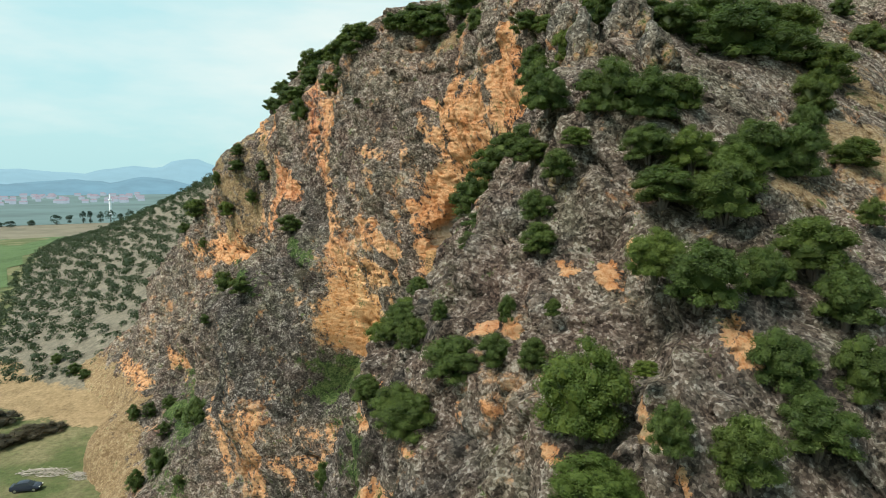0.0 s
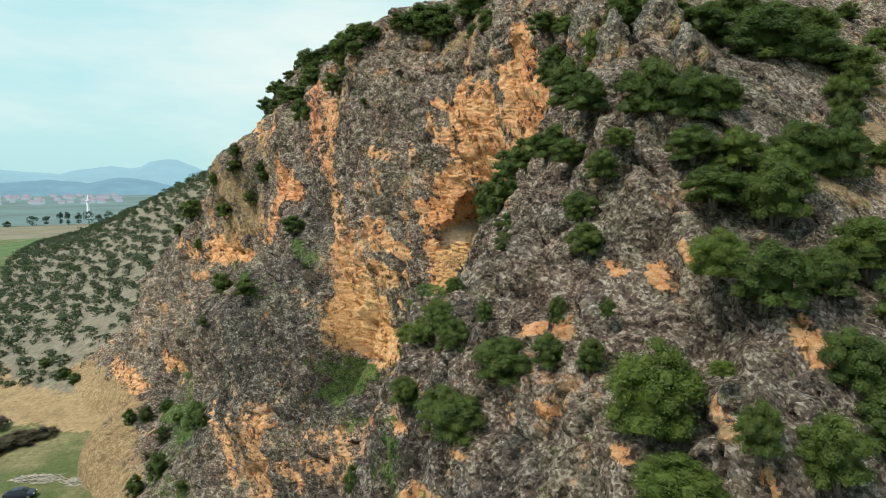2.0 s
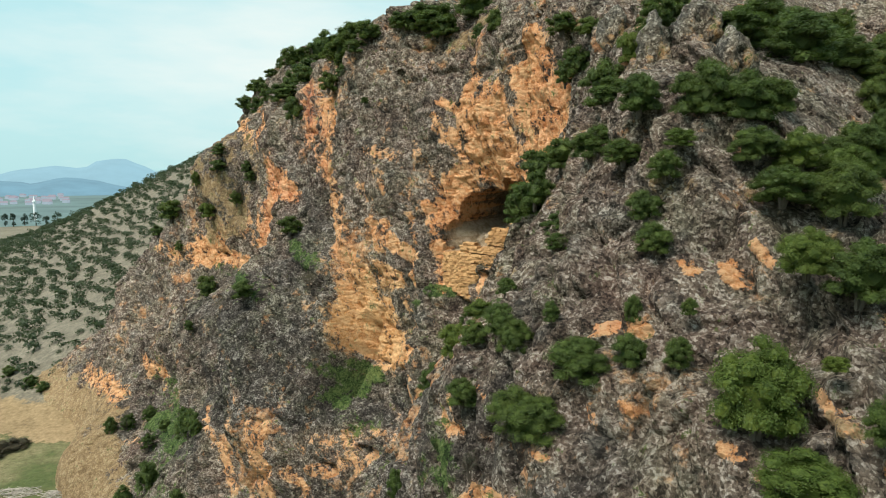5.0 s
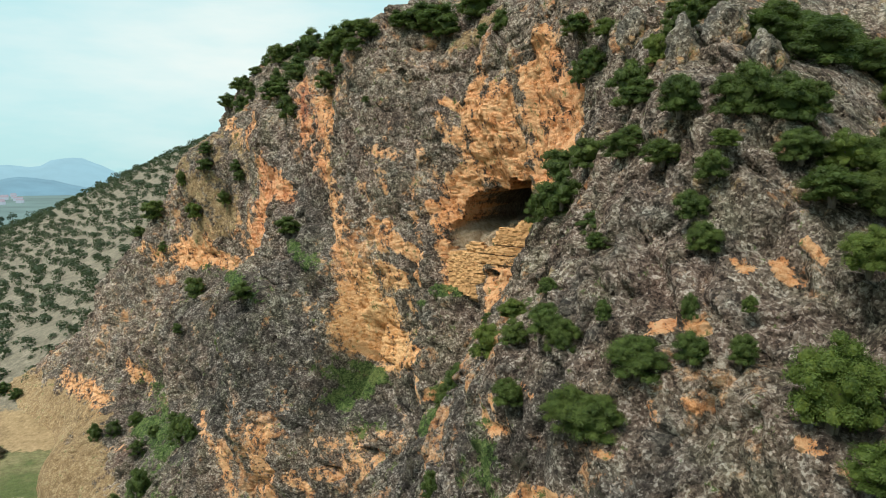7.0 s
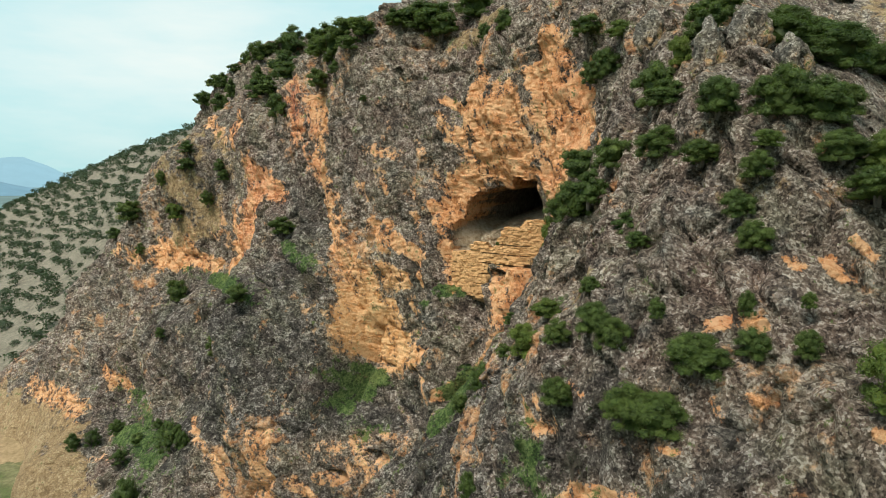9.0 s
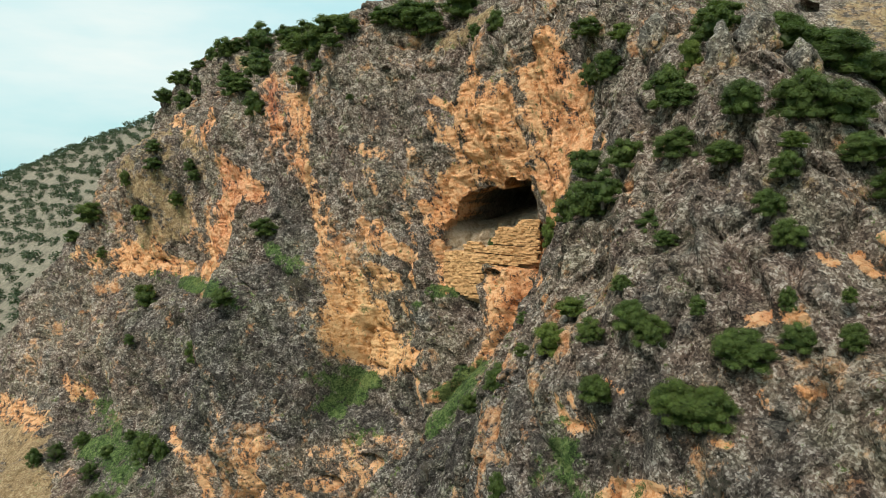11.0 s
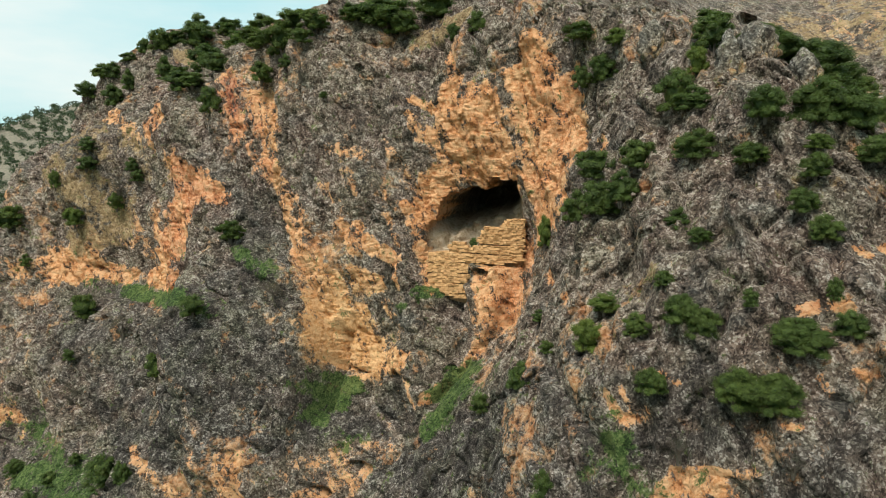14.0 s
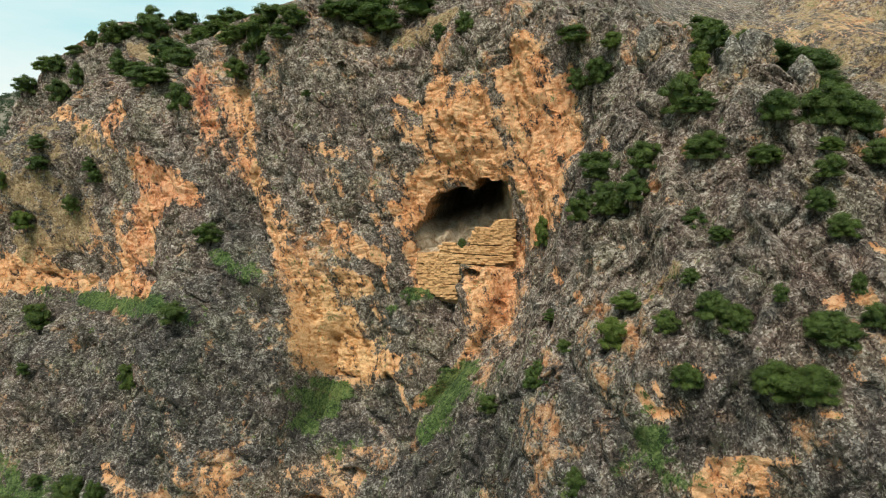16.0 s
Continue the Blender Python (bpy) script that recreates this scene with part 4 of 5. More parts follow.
# ---- helpers for things ----
def part(name, bm, mat, parent, label=""):
    me = bpy.data.meshes.new(name)
    bm.to_mesh(me)
    bm.free()
    me.materials.append(mat)
    ob = new(name, me)
    ob.parent = parent
    return tagged(ob, label)


def quads_part(name, verts, mat, parent):
    """A part made of loose leaves: verts (n, 3, 3)."""
    n = len(verts)
    ob = sheet(name, verts.reshape(-1, 3), np.arange(n * 3).reshape(-1, 3), mat, smooth=False)
    ob.parent = parent
    return ob


def box(bm, size, m=Matrix(), bevel=0.0):
    made = bmesh.ops.create_cube(bm, size=1.0, matrix=m @ Matrix.Diagonal((*size, 1)))
    if bevel:
        edges = list({e for v in made["verts"] for e in v.link_edges})
        bmesh.ops.bevel(bm, geom=edges, offset=bevel, segments=2, affect="EDGES")
    return made["verts"]


# ---- shrubs and small trees ----
DARK_SHRUBS_A = [
    (-141.4, 75.6, 4.6, 3.4), (-136.3, 78.8, 5, 3.1), (-130.2, 80.7, 3.2, 1.9), (-125.9, 75.5, 2.7, 3.7),
    (-130.6, 73.6, 4.2, 4.2), (-127.1, 82.6, 2.6, 3), (-118.2, 77.2, 3.5, 4.5), (-122, 82.9, 5.2, 4.1),
    (-118.1, 85.5, 6.1, 4.6), (-102.5, 69.9, 4.6, 3.3), (-103.9, 76.1, 7.9, 5.3), (-95.5, 66.7, 3.9, 4.3),
    (-108.5, 83.8, 6.7, 3.9), (-87.5, 70.6, 3.3, 2.9), (-82.8, 71.2, 2.1, 1.8), (-116.1, 93.9, 6.5, 4.4),
    (-85, 74.9, 5.2, 4.4), (-80.5, 76.6, 4.3, 2.9), (-116.2, 89.5, 5.2, 3.7), (-120.9, 88.6, 5.3, 4.2),
    (-73.5, 79.7, 7.2, 3.6), (-71.3, 78.4, 5, 3.2), (-68.5, 81.8, 5.8, 2.9), (-60.4, 77, 2.6, 2.9),
]
DARK_SHRUBS_B = [
    (-63.8, 76.7, 2, 2), (-76.6, 67.2, 1.2, 0.9), (-110.4, 58.6, 2.1, 2.1), (-109.5, 57.3, 2.1, 1.9),
    (-113, 53.4, 2.5, 2.6), (-86.1, 50.1, 3.8, 2.7), (-113.6, 38, 3.8, 4.3), (-83.4, 40.3, 3, 2.5),
    (-91.5, 33.1, 2.7, 3.5), (-110.6, 31.6, 1.7, 1.8), (-96.3, 19.9, 4.5, 4.1), (-104.9, 19.7, 1.8, 1.6),
    (-121.4, 54.4, 1.8, 2.8), (-47.4, 72.7, 3.5, 1.8), (-44.6, 68.6, 3.1, 2.8), (-36.4, 63.1, 3.7, 3.5),
    (-34.8, 62.1, 3.4, 1.7), (-35.9, 73.4, 4.1, 2.3), (-34.6, 68.9, 3.7, 3.2), (-38.9, 58.2, 3.1, 2.7),
    (-34, 57.9, 3.7, 1.8), (-30, 56.3, 2.6, 1.7), (-26.2, 55, 2.4, 1.9), (-26.7, 52.7, 2.5, 1.9),
]
DARK_SHRUBS_C = [
    (-25.4, 50.9, 2.5, 1.9), (-44.1, 54.5, 3, 3), (-41.3, 54.6, 3.8, 3.4), (-39.3, 54.9, 2.8, 2.8),
    (-43, 58.3, 4.1, 3), (-34.1, 51.9, 2.6, 1.7), (-32.4, 50.4, 2.1, 1.3), (-35.1, 43.6, 2, 1.6),
    (-32.4, 44.6, 3.1, 2.3), (-31.1, 44, 2.7, 2.3), (-34, 46.8, 1.6, 1.2), (-28.6, 45.8, 1.2, 1.4),
    (-26, 43.8, 4.2, 2.3), (-23.7, 44.9, 2.3, 1.9), (-24.6, 47, 1.2, 1.6), (-26.8, 40.4, 3.7, 2.6),
    (-28.8, 40.4, 3.3, 2.6), (-33.5, 40.1, 2.6, 1.9), (-45.2, 39.6, 2.5, 2.5), (-50.6, 37.2, 2, 1.9),
    (-45.2, 44.9, 1.3, 1.1), (-43, 42.2, 1.3, 1.1), (-40, 32.5, 1.6, 2.5), (-107.7, 13.5, 2.6, 2.4),
]
DARK_SHRUBS_D = [
    (-116.6, 13.3, 2.8, 3.3), (-91.6, 20.8, 1.9, 2.9), (-21.5, 45.4, 1.6, 1.7), (-12.9, 44.7, 1.9, 2),
    (-11.6, 44.9, 2.9, 2.7), (-11.2, 46.5, 3.3, 2.3), (-15.9, 50.3, 3.1, 3), (-15.3, 51.5, 2.4, 2.5),
    (-15.2, 53.6, 3.5, 2.9), (-13.3, 51.7, 2.7, 2.6), (-12.9, 48.3, 3, 2.6), (-11.6, 48.9, 2.9, 2.9),
    (-23, 57.2, 2.8, 2.1), (-21, 54.9, 4, 1.9), (-19, 55.3, 3.4, 3.3), (-20.1, 58.7, 3.4, 3.1),
    (-19.1, 59.3, 3, 3.2), (-26.7, 60.1, 3.6, 3.9), (-24.9, 60.2, 3.6, 3.5), (-24.2, 61.2, 2.5, 2.4),
    (-29.4, 59.4, 2.7, 2.8), (-46.9, 68.7, 2.1, 2.6), (-27.8, 68.8, 6, 3.7), (-26.6, 70, 5.2, 3.5),
]
DARK_SHRUBS_E = [
    (-25.3, 70.2, 4.6, 3.6), (-31.1, 76.3, 5.3, 3.3), (-30, 68.8, 4.2, 2.6), (-22.6, 65.7, 2.7, 3.2),
    (-20.7, 62.3, 2.1, 2.5), (-29.6, 79.6, 3.4, 3.1), (-38.2, 89.3, 3, 2.2), (-32.6, 73.8, 4.8, 2.6),
    (-32.4, 76, 4.3, 2.7), (-22, 47.7, 1, 1), (-118.9, 11.8, 2.4, 2.9), (-115.2, 15.9, 2.8, 2.4),
    (-107.2, 16.6, 2.2, 2), (-90.8, 20.9, 1.7, 3), (-98.1, 11.4, 3.6, 4.7), (-100.1, 7.6, 2.9, 3.4),
    (-87.7, 13.3, 1.7, 1.7), (-117.8, 60.5, 3.2, 2.1), (-131.5, 48.3, 5.3, 4.1), (-134.1, 44.1, 2.9, 2.4),
    (-117.4, 57.7, 3.2, 2.3), (-128, 42.8, 1.8, 2.1), (-18.5, 61.1, 2.7, 1.9), (-15.4, 56.8, 1.3, 1.6),
]
DARK_SHRUBS_F = [
    (-12, 47.5, 1.4, 1.1), (-133.5, 78.4, 3.7, 3.1), (-110.8, 87.2, 5.5, 3.2), (-92.8, 79.6, 5.2, 3.0),
    (-89.5, 75.5, 4.4, 2.6), (-84.4, 77.6, 5.0, 2.8), (-81.2, 74.5, 3.6, 2.0), (-110.6, 80.4, 5.6, 3.2),
    (-97.5, 73.2, 4.8, 3.0), (-100.6, 70.5, 3.6, 2.4), (-76.5, 79.0, 4.4, 2.4), (-96.5, 79.5, 5.0, 3.0),
    (-120.4, 83.9, 4.8, 2.8), (-103.0, 81.0, 5.4, 3.0), (-113.5, 76.0, 4.4, 2.6), (-100.5, 84.0, 5.0, 2.8),
]
LIGHT_SHRUBS_A = [
    (-118.7, 50.1, 3.1, 3.1), (-43.3, 71.3, 2.5, 1.7), (-35.2, 65.9, 2, 2.5), (-26.2, 56.9, 1.6, 0.6),
    (-49.3, 54.1, 1.7, 3.4), (-38.8, 42.8, 2.5, 2.5), (-38.3, 45.3, 2.5, 1.4), (-17.4, 44.4, 4.2, 4.1),
    (-14.7, 42, 3.8, 2.1), (-17.9, 50.8, 2.3, 2.2), (-21.4, 57.4, 2.5, 2.4), (-19.5, 56.8, 2.8, 2.7),
    (-15.1, 46.4, 1.1, 0.6),
]
GREY_SHRUBS_A = [
    (-79.8, 69.6, 2.4, 2.7), (-112.7, 55.4, 3.1, 3.5), (-105.5, 36.9, 4.5, 3.7), (-37.1, 52.2, 2.7, 1.3),
    (-30.2, 50.1, 2.4, 1.4), (-30.7, 48.3, 2.2, 1.4), (-42.2, 49, 2.8, 2.3), (-52.6, 51, 1.8, 2.4),
    (-56.3, 30.3, 1.7, 2.2), (-77.9, 44.3, 3.8, 2.5), (-109.6, 26.6, 3.4, 3.4), (-31.6, 36.8, 1.9, 2.3),
    (-25.7, 37.2, 1.8, 1.8), (-116.6, 13.1, 3.8, 4.3), (-106.9, 10.4, 3, 2.5), (-107.7, 13.1, 4.1, 2.5),
]
DARK_SHRUBS = DARK_SHRUBS_A + DARK_SHRUBS_B + DARK_SHRUBS_C + DARK_SHRUBS_D + DARK_SHRUBS_E + DARK_SHRUBS_F
LIGHT_SHRUBS = LIGHT_SHRUBS_A
GREY_SHRUBS = GREY_SHRUBS_A


def leaf_quads(rng, centres, outward, size):
    """Small folded-open leaf sprays at the centres, facing roughly outward."""
    n = len(centres)
    nrm = outward + rng.normal(0, 0.42, (n, 3))
    nrm /= np.linalg.norm(nrm, axis=1)[:, None]
    t = np.cross(nrm, rng.normal(0, 1, (n, 3)))
    t /= np.linalg.norm(t, axis=1)[:, None] + 1e-9
    s = np.cross(nrm, t)
    w = size * rng.uniform(0.5, 1.15, (n, 1))
    h = w * rng.uniform(0.55, 1.0, (n, 1))
    k = rng.uniform(-0.35, 0.35, (4, n, 1))
    return np.stack([centres - t * w + nrm * w * k[0], centres + t * w * 0.9 - s * h * 0.7 + nrm * w * k[1], centres + s * h * 1.2 + nrm * w * k[2]], 1)


def crown_lobes(rng, lobes, least=0.15, most=0.24):
    """Places and radii of the lobes of a crown 1 wide and 1 high."""
    out = []
    for i in range(lobes):
        r = rng.uniform(least, most)
        ang, rad = i * 2.4 + rng.uniform(-0.4, 0.4), (0.53 - r) * math.sqrt((i + 0.2) / lobes)
        top = 0.92 * math.sqrt(max(0.05, 1 - (rad / 0.52) ** 2))
        hgt = max(0.06, top * (rng.uniform(0.05, 0.45) if i % 3 == 2 else rng.uniform(0.62, 1.0)) - r * 0.7)
        out.append((np.array((rad * math.cos(ang), rad * math.sin(ang), hgt)), r))
    return out


def crown_points(rng, heap, per_lobe, ragged):
    """Leaf places over a heap of lobes, and the way they face."""
    pts, outs = [], []
    for i, (c, r) in enumerate(heap):
        d = rng.normal(0, 1, (per_lobe, 3))
        d /= np.linalg.norm(d, axis=1)[:, None]
        d[:, 2] = np.where(d[:, 2] < -0.55, -d[:, 2], d[:, 2])
        wob = 1 + ragged * np.sin(d[:, 0] * 7 + i) * np.sin(d[:, 1] * 6 + 2 * i) + ragged * rng.normal(0, 0.35, per_lobe)
        pts.append(c + d * (r * wob * rng.uniform(0.80, 1.06, per_lobe))[:, None] * np.array((1, 1, 0.85)))
        outs.append(d)
    p, o = np.concatenate(pts), np.concatenate(outs)
    p[:, 2] = np.maximum(p[:, 2], 0.02)
    return p, o + np.array((0, 0, 0.35))


def core_mesh(bm, rng, heap):
    """The dense, shaded twigs and leaves inside each lobe."""
    for c, r in heap:
        made = bmesh.ops.create_icosphere(bm, subdivisions=1, radius=r * 0.66, matrix=Matrix.Translation(c))
        for v in made["verts"]:
            v.co = Vector(c) + (v.co - Vector(c)) * rng.uniform(0.80, 1.12)


def limb(bm, start, end, r0, r1, sides=5):
    d = Vector(end) - Vector(start)
    m = Matrix.Translation((Vector(start) + Vector(end)) / 2) @ d.to_track_quat("Z", "Y").to_matrix().to_4x4()
    bmesh.ops.create_cone(bm, cap_ends=True, segments=sides, radius1=r0, radius2=r1, depth=d.length, matrix=m)


def build_shrub(seed, mat, lobes, per_lobe, size, ragged, stems, label, twigs=0):
    rng = np.random.default_rng(seed)
    root = tagged(new("shrub"), label, "shrub", "shrubs on the cliff")
    bm = bmesh.new()
    for i in range(stems):
        ang = i * 2.4 + rng.uniform(-0.3, 0.3)
        knee = Vector((0.08 * math.cos(ang), 0.08 * math.sin(ang), 0.22))
        tip = Vector((0.26 * math.cos(ang), 0.26 * math.sin(ang), rng.uniform(0.32, 0.5)))
        limb(bm, (0.02 * math.cos(ang), 0.02 * math.sin(ang), -0.2), knee, 0.030, 0.022)
        limb(bm, knee, tip, 0.022, 0.007)
        for j in range(2 + twigs):
            b = ang + rng.uniform(-1.3, 1.3)
            s = knee.lerp(tip, rng.uniform(0.1, 0.8))
            limb(bm, s, s + Vector((0.16 * math.cos(b), 0.16 * math.sin(b), rng.uniform(0.05, 0.2))), 0.009, 0.003, 4)
    part("trunk", bm, BARK, root)
    heap = crown_lobes(rng, lobes) if lobes < 22 else crown_lobes(rng, lobes, 0.09, 0.16)
    if not twigs:
        bm = bmesh.new()
        core_mesh(bm, rng, heap + [(np.array((0, 0, 0.34)), 0.46)])
        part("inner_foliage", bm, mat, root)
    p, o = crown_points(rng, heap, per_lobe, ragged)
    quads_part("crown", leaf_quads(rng, p, o, size), mat, root)
    return root


GREY_LEAF = leaf_material("bare_twigs", (0.040, 0.036, 0.028), (0.105, 0.100, 0.075))
THICKET_LEAF = leaf_material("thicket_twigs", (0.034, 0.031, 0.023), (0.105, 0.092, 0.066))
DARK_LABEL = "dark green evergreen oak shrub rooted in the rock face"
LIGHT_LABEL = "light green leafy shrub rooted in the rock face"
GREY_LABEL = "leafless grey-brown thorny shrub on the rock face"
DARK_KINDS = [build_shrub(11 + i, LEAF, 32 + i, 190, 0.025, 0.22, 4, DARK_LABEL) for i in range(4)]
NEAR_KINDS = [build_shrub(71 + i, LEAF, 56, 400, 0.0150, 0.26, 4, DARK_LABEL) for i in range(3)]
NEAR_LIGHT_KINDS = [build_shrub(81 + i, LEAF_LIGHT, 62, 420, 0.0135, 0.26, 5, LIGHT_LABEL) for i in range(2)]
LIGHT_KINDS = [build_shrub(31 + i, LEAF_LIGHT, 32, 190, 0.024, 0.22, 5, LIGHT_LABEL) for i in range(2)]
THICKET = build_shrub(61, THICKET_LEAF, 26, 190, 0.022, 0.2, 7, GREY_LABEL)
GREY_KINDS = [build_shrub(51 + i, GREY_LEAF, 8, 130, 0.020, 0.16, 7, GREY_LABEL, 5) for i in range(2)]


def plant(kinds, rows, seed, sink=0.26, size=1.0):
    rng = random.Random(seed)
    for i, (a, b, w, h) in enumerate(rows):
        src = kinds[rng.randrange(len(kinds))]
        base = Vector(on_cliff(a, b)[0])
        wide = w * size * (0.95 if b > 72 or a < -34 else 0.98 if b > 56 or (b > 50 and a > -20) else 0.80)
        tall = max(h * size * (0.86 if a > -34 else 1.0), wide * 0.62)
        spot = base + Vector(OUT) * 0.3 - Vector((0, 0, (sink + 0.10 * (b > 70)) * tall))
        turn = Euler((radians(rng.uniform(-7, 7)), radians(rng.uniform(-7, 7)), rng.uniform(0, 6.28)))
        copy_thing(src, Matrix.LocRotScale(spot, turn, (wide, wide, tall)))


def scrap(ob):
    for o in (*ob.children_recursive, ob):
        bpy.data.objects.remove(o)


plant(DARK_KINDS, [r for r in DARK_SHRUBS if r[0] < -34], 1)
plant(NEAR_KINDS, [r for r in DARK_SHRUBS if r[0] >= -34], 4)
plant(LIGHT_KINDS, [r for r in LIGHT_SHRUBS if r[0] < -34], 2)
plant(NEAR_LIGHT_KINDS, [r for r in LIGHT_SHRUBS if r[0] >= -34], 5, size=1.12)
plant(GREY_KINDS, GREY_SHRUBS, 3)

# thorny thickets on the valley floor
for (x, y, w, h) in ((-78.0, 116.5, 7.5, 3.6), (-80.5, 112.5, 7.0, 3.2), (-75.5, 119.5, 6.0, 3.0), (-88.0, 123.0, 8.0, 4.0), (-86.0, 115.0, 7.0, 3.2)):
    c = copy_thing(THICKET, Matrix.LocRotScale((x, y, 0.6), Euler((0, 0, x)), (w, w, h)))
    tagged(c, "dark leafless thicket on the grassy valley floor", "thicket", "thickets on the valley floor")
for (x, y, w, h) in ((-84.0, 143.0, 3.6, 3.0), (-80.0, 140.0, 3.2, 2.8), (-92.0, 150.0, 3.4, 3.0)):
    c = copy_thing(DARK_KINDS[1], Matrix.LocRotScale((x, y, float(land(np.array(x), np.array(y))) - 0.3), Euler((0, 0, x)), (w, w, h)))
    tagged(c, "dark green shrub above the cut earth bank", "shrub", "shrubs above the bank")
for k in (THICKET, *DARK_KINDS, *NEAR_KINDS, *NEAR_LIGHT_KINDS, *LIGHT_KINDS, *GREY_KINDS):
    scrap(k)


def build_scrub():
    """The scrub of the far hillside: hundreds of low round bushes of leaf sprays, standing apart."""
    rng = np.random.default_rng(5)
    pts, outs, sizes, taken = [], [], [], {}
    for _ in range(16000):
        y = 142 * math.exp(rng.random() * 1.24)
        x = -30 - 0.6 * y + 2 + 210 * rng.random() ** 1.3
        spot = np.array((x, y, 0.0))[None]
        if value_noise(spot, 24.0, 91)[0] + 0.7 * value_noise(spot, 9.0, 92)[0] < rng.uniform(-1.4, 0.2):
            continue
        z = float(land(np.array(x), np.array(y)))
        if z < 1.9:
            continue
        w = rng.uniform(1.8, 4.2) * (1 + 0.0014 * y)
        home = (int(x // 6), int(y // 6))
        near = [q for i in (-1, 0, 1) for k in (-1, 0, 1) for q in taken.get((home[0] + i, home[1] + k), ())]
        if any(math.hypot(x - q[0], y - q[1]) < 0.53 * (w + q[2]) for q in near):
            continue
        taken.setdefault(home, []).append((x, y, w))
        p, o = crown_points(rng, crown_lobes(rng, 5, 0.30, 0.38), 28, 0.08)
        pts.append(p * np.array((w, w, w * rng.uniform(0.6, 0.8))) + np.array((x, y, z - 0.25)))
        outs.append(o)
        sizes.append(np.full((len(p), 1), 0.095 * w))
    return leaf_quads(rng, np.concatenate(pts), np.concatenate(outs), np.concatenate(sizes))


scrub = quads_part("hillside_scrub", build_scrub(), LEAF_FAR, None)
tagged(scrub, "low dark green scrub dotted over the stony hillside", "scrub", kind="stuff")


# ---- rock pinnacles on the ridge ----
def pinnacle(seed, x, y, z, wide, tall, lean):
    rng = random.Random(seed)
    bm = bmesh.new()
    bmesh.ops.create_icosphere(bm, subdivisions=4, radius=1.0)
    for v in bm.verts:
        c = v.co.copy()
        up = (c.z + 1) / 2
        k = (1 - up) ** 0.55 * 0.9 + 0.12
        co = Vector((c.x * wide * k * 0.75, c.y * wide * k * 0.75, up * tall * 1.5 - tall * 0.5))
        p = np.array([co + Vector((seed * 9.0, 0, 0))])
        n = 0.22 * value_noise(p, (0.8, 0.8, 1.6), seed)[0] + 0.14 * value_noise(p, 0.35, seed + 1)[0]
        v.co = co + Vector((c.x, c.y, 0.3 * c.z)) * n * wide + Vector((lean * up * wide, 0, 0))
    me = bpy.data.meshes.new("rock_pinnacle")
    bm.to_mesh(me)
    bm.free()
    me.polygons.foreach_set("use_smooth", [True] * len(me.polygons))
    me.materials.append(CLIFF)
    ob = new("rock_pinnacle", me)
    ob.location = (x, y, z)
    tagged(ob, "jagged grey limestone pinnacle standing on the ridge", "rock", "pinnacles on the ridge")


pinnacle(1, 9.0, 43.2, 57.9, 1.7, 3.0, 0.1)
pinnacle(2, 12.3, 43.4, 59.3, 2.8, 2.7, -0.2)
pinnacle(3, 12.8, 39.5, 56.9, 1.9, 2.5, -0.3)
pinnacle(4, 9.4, 51.5, 61.0, 2.0, 2.4, 0.1)


# ---- the ruined wall across the cave's mouth ----
def stone_material():
    m, N, L, bsdf = material("wall_stone", 0.93)
    pos = N.new("ShaderNodeNewGeometry").outputs["Position"]
    info = N.new("ShaderNodeObjectInfo")
    n = noise_node(N, L, pos, 1.6, 7, 0.8)
    f = calc(N, L, "ADD", calc(N, L, "MULTIPLY", n, 0.9), calc(N, L, "MULTIPLY", info.outputs["Random"], 0.16))
    L.new(ramp_node(N, L, f, [(0.30, (0.26, 0.142, 0.060)), (0.58, (0.49, 0.285, 0.128)), (1.0, (0.70, 0.48, 0.27))]), bsdf.inputs["Base Color"])
    bump(N, L, bsdf, n, 1.0, 0.2)
    return m


STONE = stone_material()
MORTAR = plain_material("wall_mortar", (0.24, 0.145, 0.075), 0.95, vary=0.4, scale=3.0)
WALL_LEFT, WALL_RIGHT = Vector((-1.9, 73.1, 0)), Vector((6.6, 66.6, 0))
WALL_RUN = (WALL_RIGHT - WALL_LEFT)
WALL_LONG = WALL_RUN.length
WALL_DIR = WALL_RUN.normalized()
WALL_OUT = Vector((WALL_DIR.y, -WALL_DIR.x, 0))


def wall_top(u):
    return float(np.interp(u, (0, 0.22, 0.26, 0.40, 0.46, 0.53, 0.58, 0.62, 0.78, 0.82, 1.0), (42.0, 41.6, 42.7, 42.9, 42.3, 42.5, 44.3, 44.6, 44.7, 45.4, 45.5)))


def wall_foot(u):
    return float(np.interp(u, (0, 0.08, 0.43, 0.47, 0.62, 1.0), (38.8, 37.6, 36.8, 40.4, 40.7, 41.2)))


def wall_point(u, z, out=0.0):
    bow = 0.55 * math.sin(math.pi * u)
    return WALL_LEFT + WALL_DIR * (u * WALL_LONG) + WALL_OUT * (bow + out) + Vector((0, 0, z))


masonry = tagged(new("ruined_wall"), "ruined ochre rubble wall with open beam slots, closing a cave", "wall")
bm = bmesh.new()
steps = 40
rings = []
for i in range(steps + 1):
    u = i / steps
    lo, hi = wall_foot(u) - 0.8, wall_top(u) - 0.22
    rings.append([bm.verts.new(wall_point(u, z, o)) for z, o in ((lo, -0.42), (hi, -0.42), (hi, -1.3), (lo, -1.3))])
for r0, r1 in zip(rings, rings[1:]):
    for k in range(4):
        bm.faces.new((r0[k], r1[k], r1[(k + 1) % 4], r0[(k + 1) % 4]))
bm.faces.new(rings[0][::-1])
bm.faces.new(rings[-1])
bmesh.ops.recalc_face_normals(bm, faces=bm.faces)
part("core", bm, MORTAR, masonry, "crumbling earth mortar core")


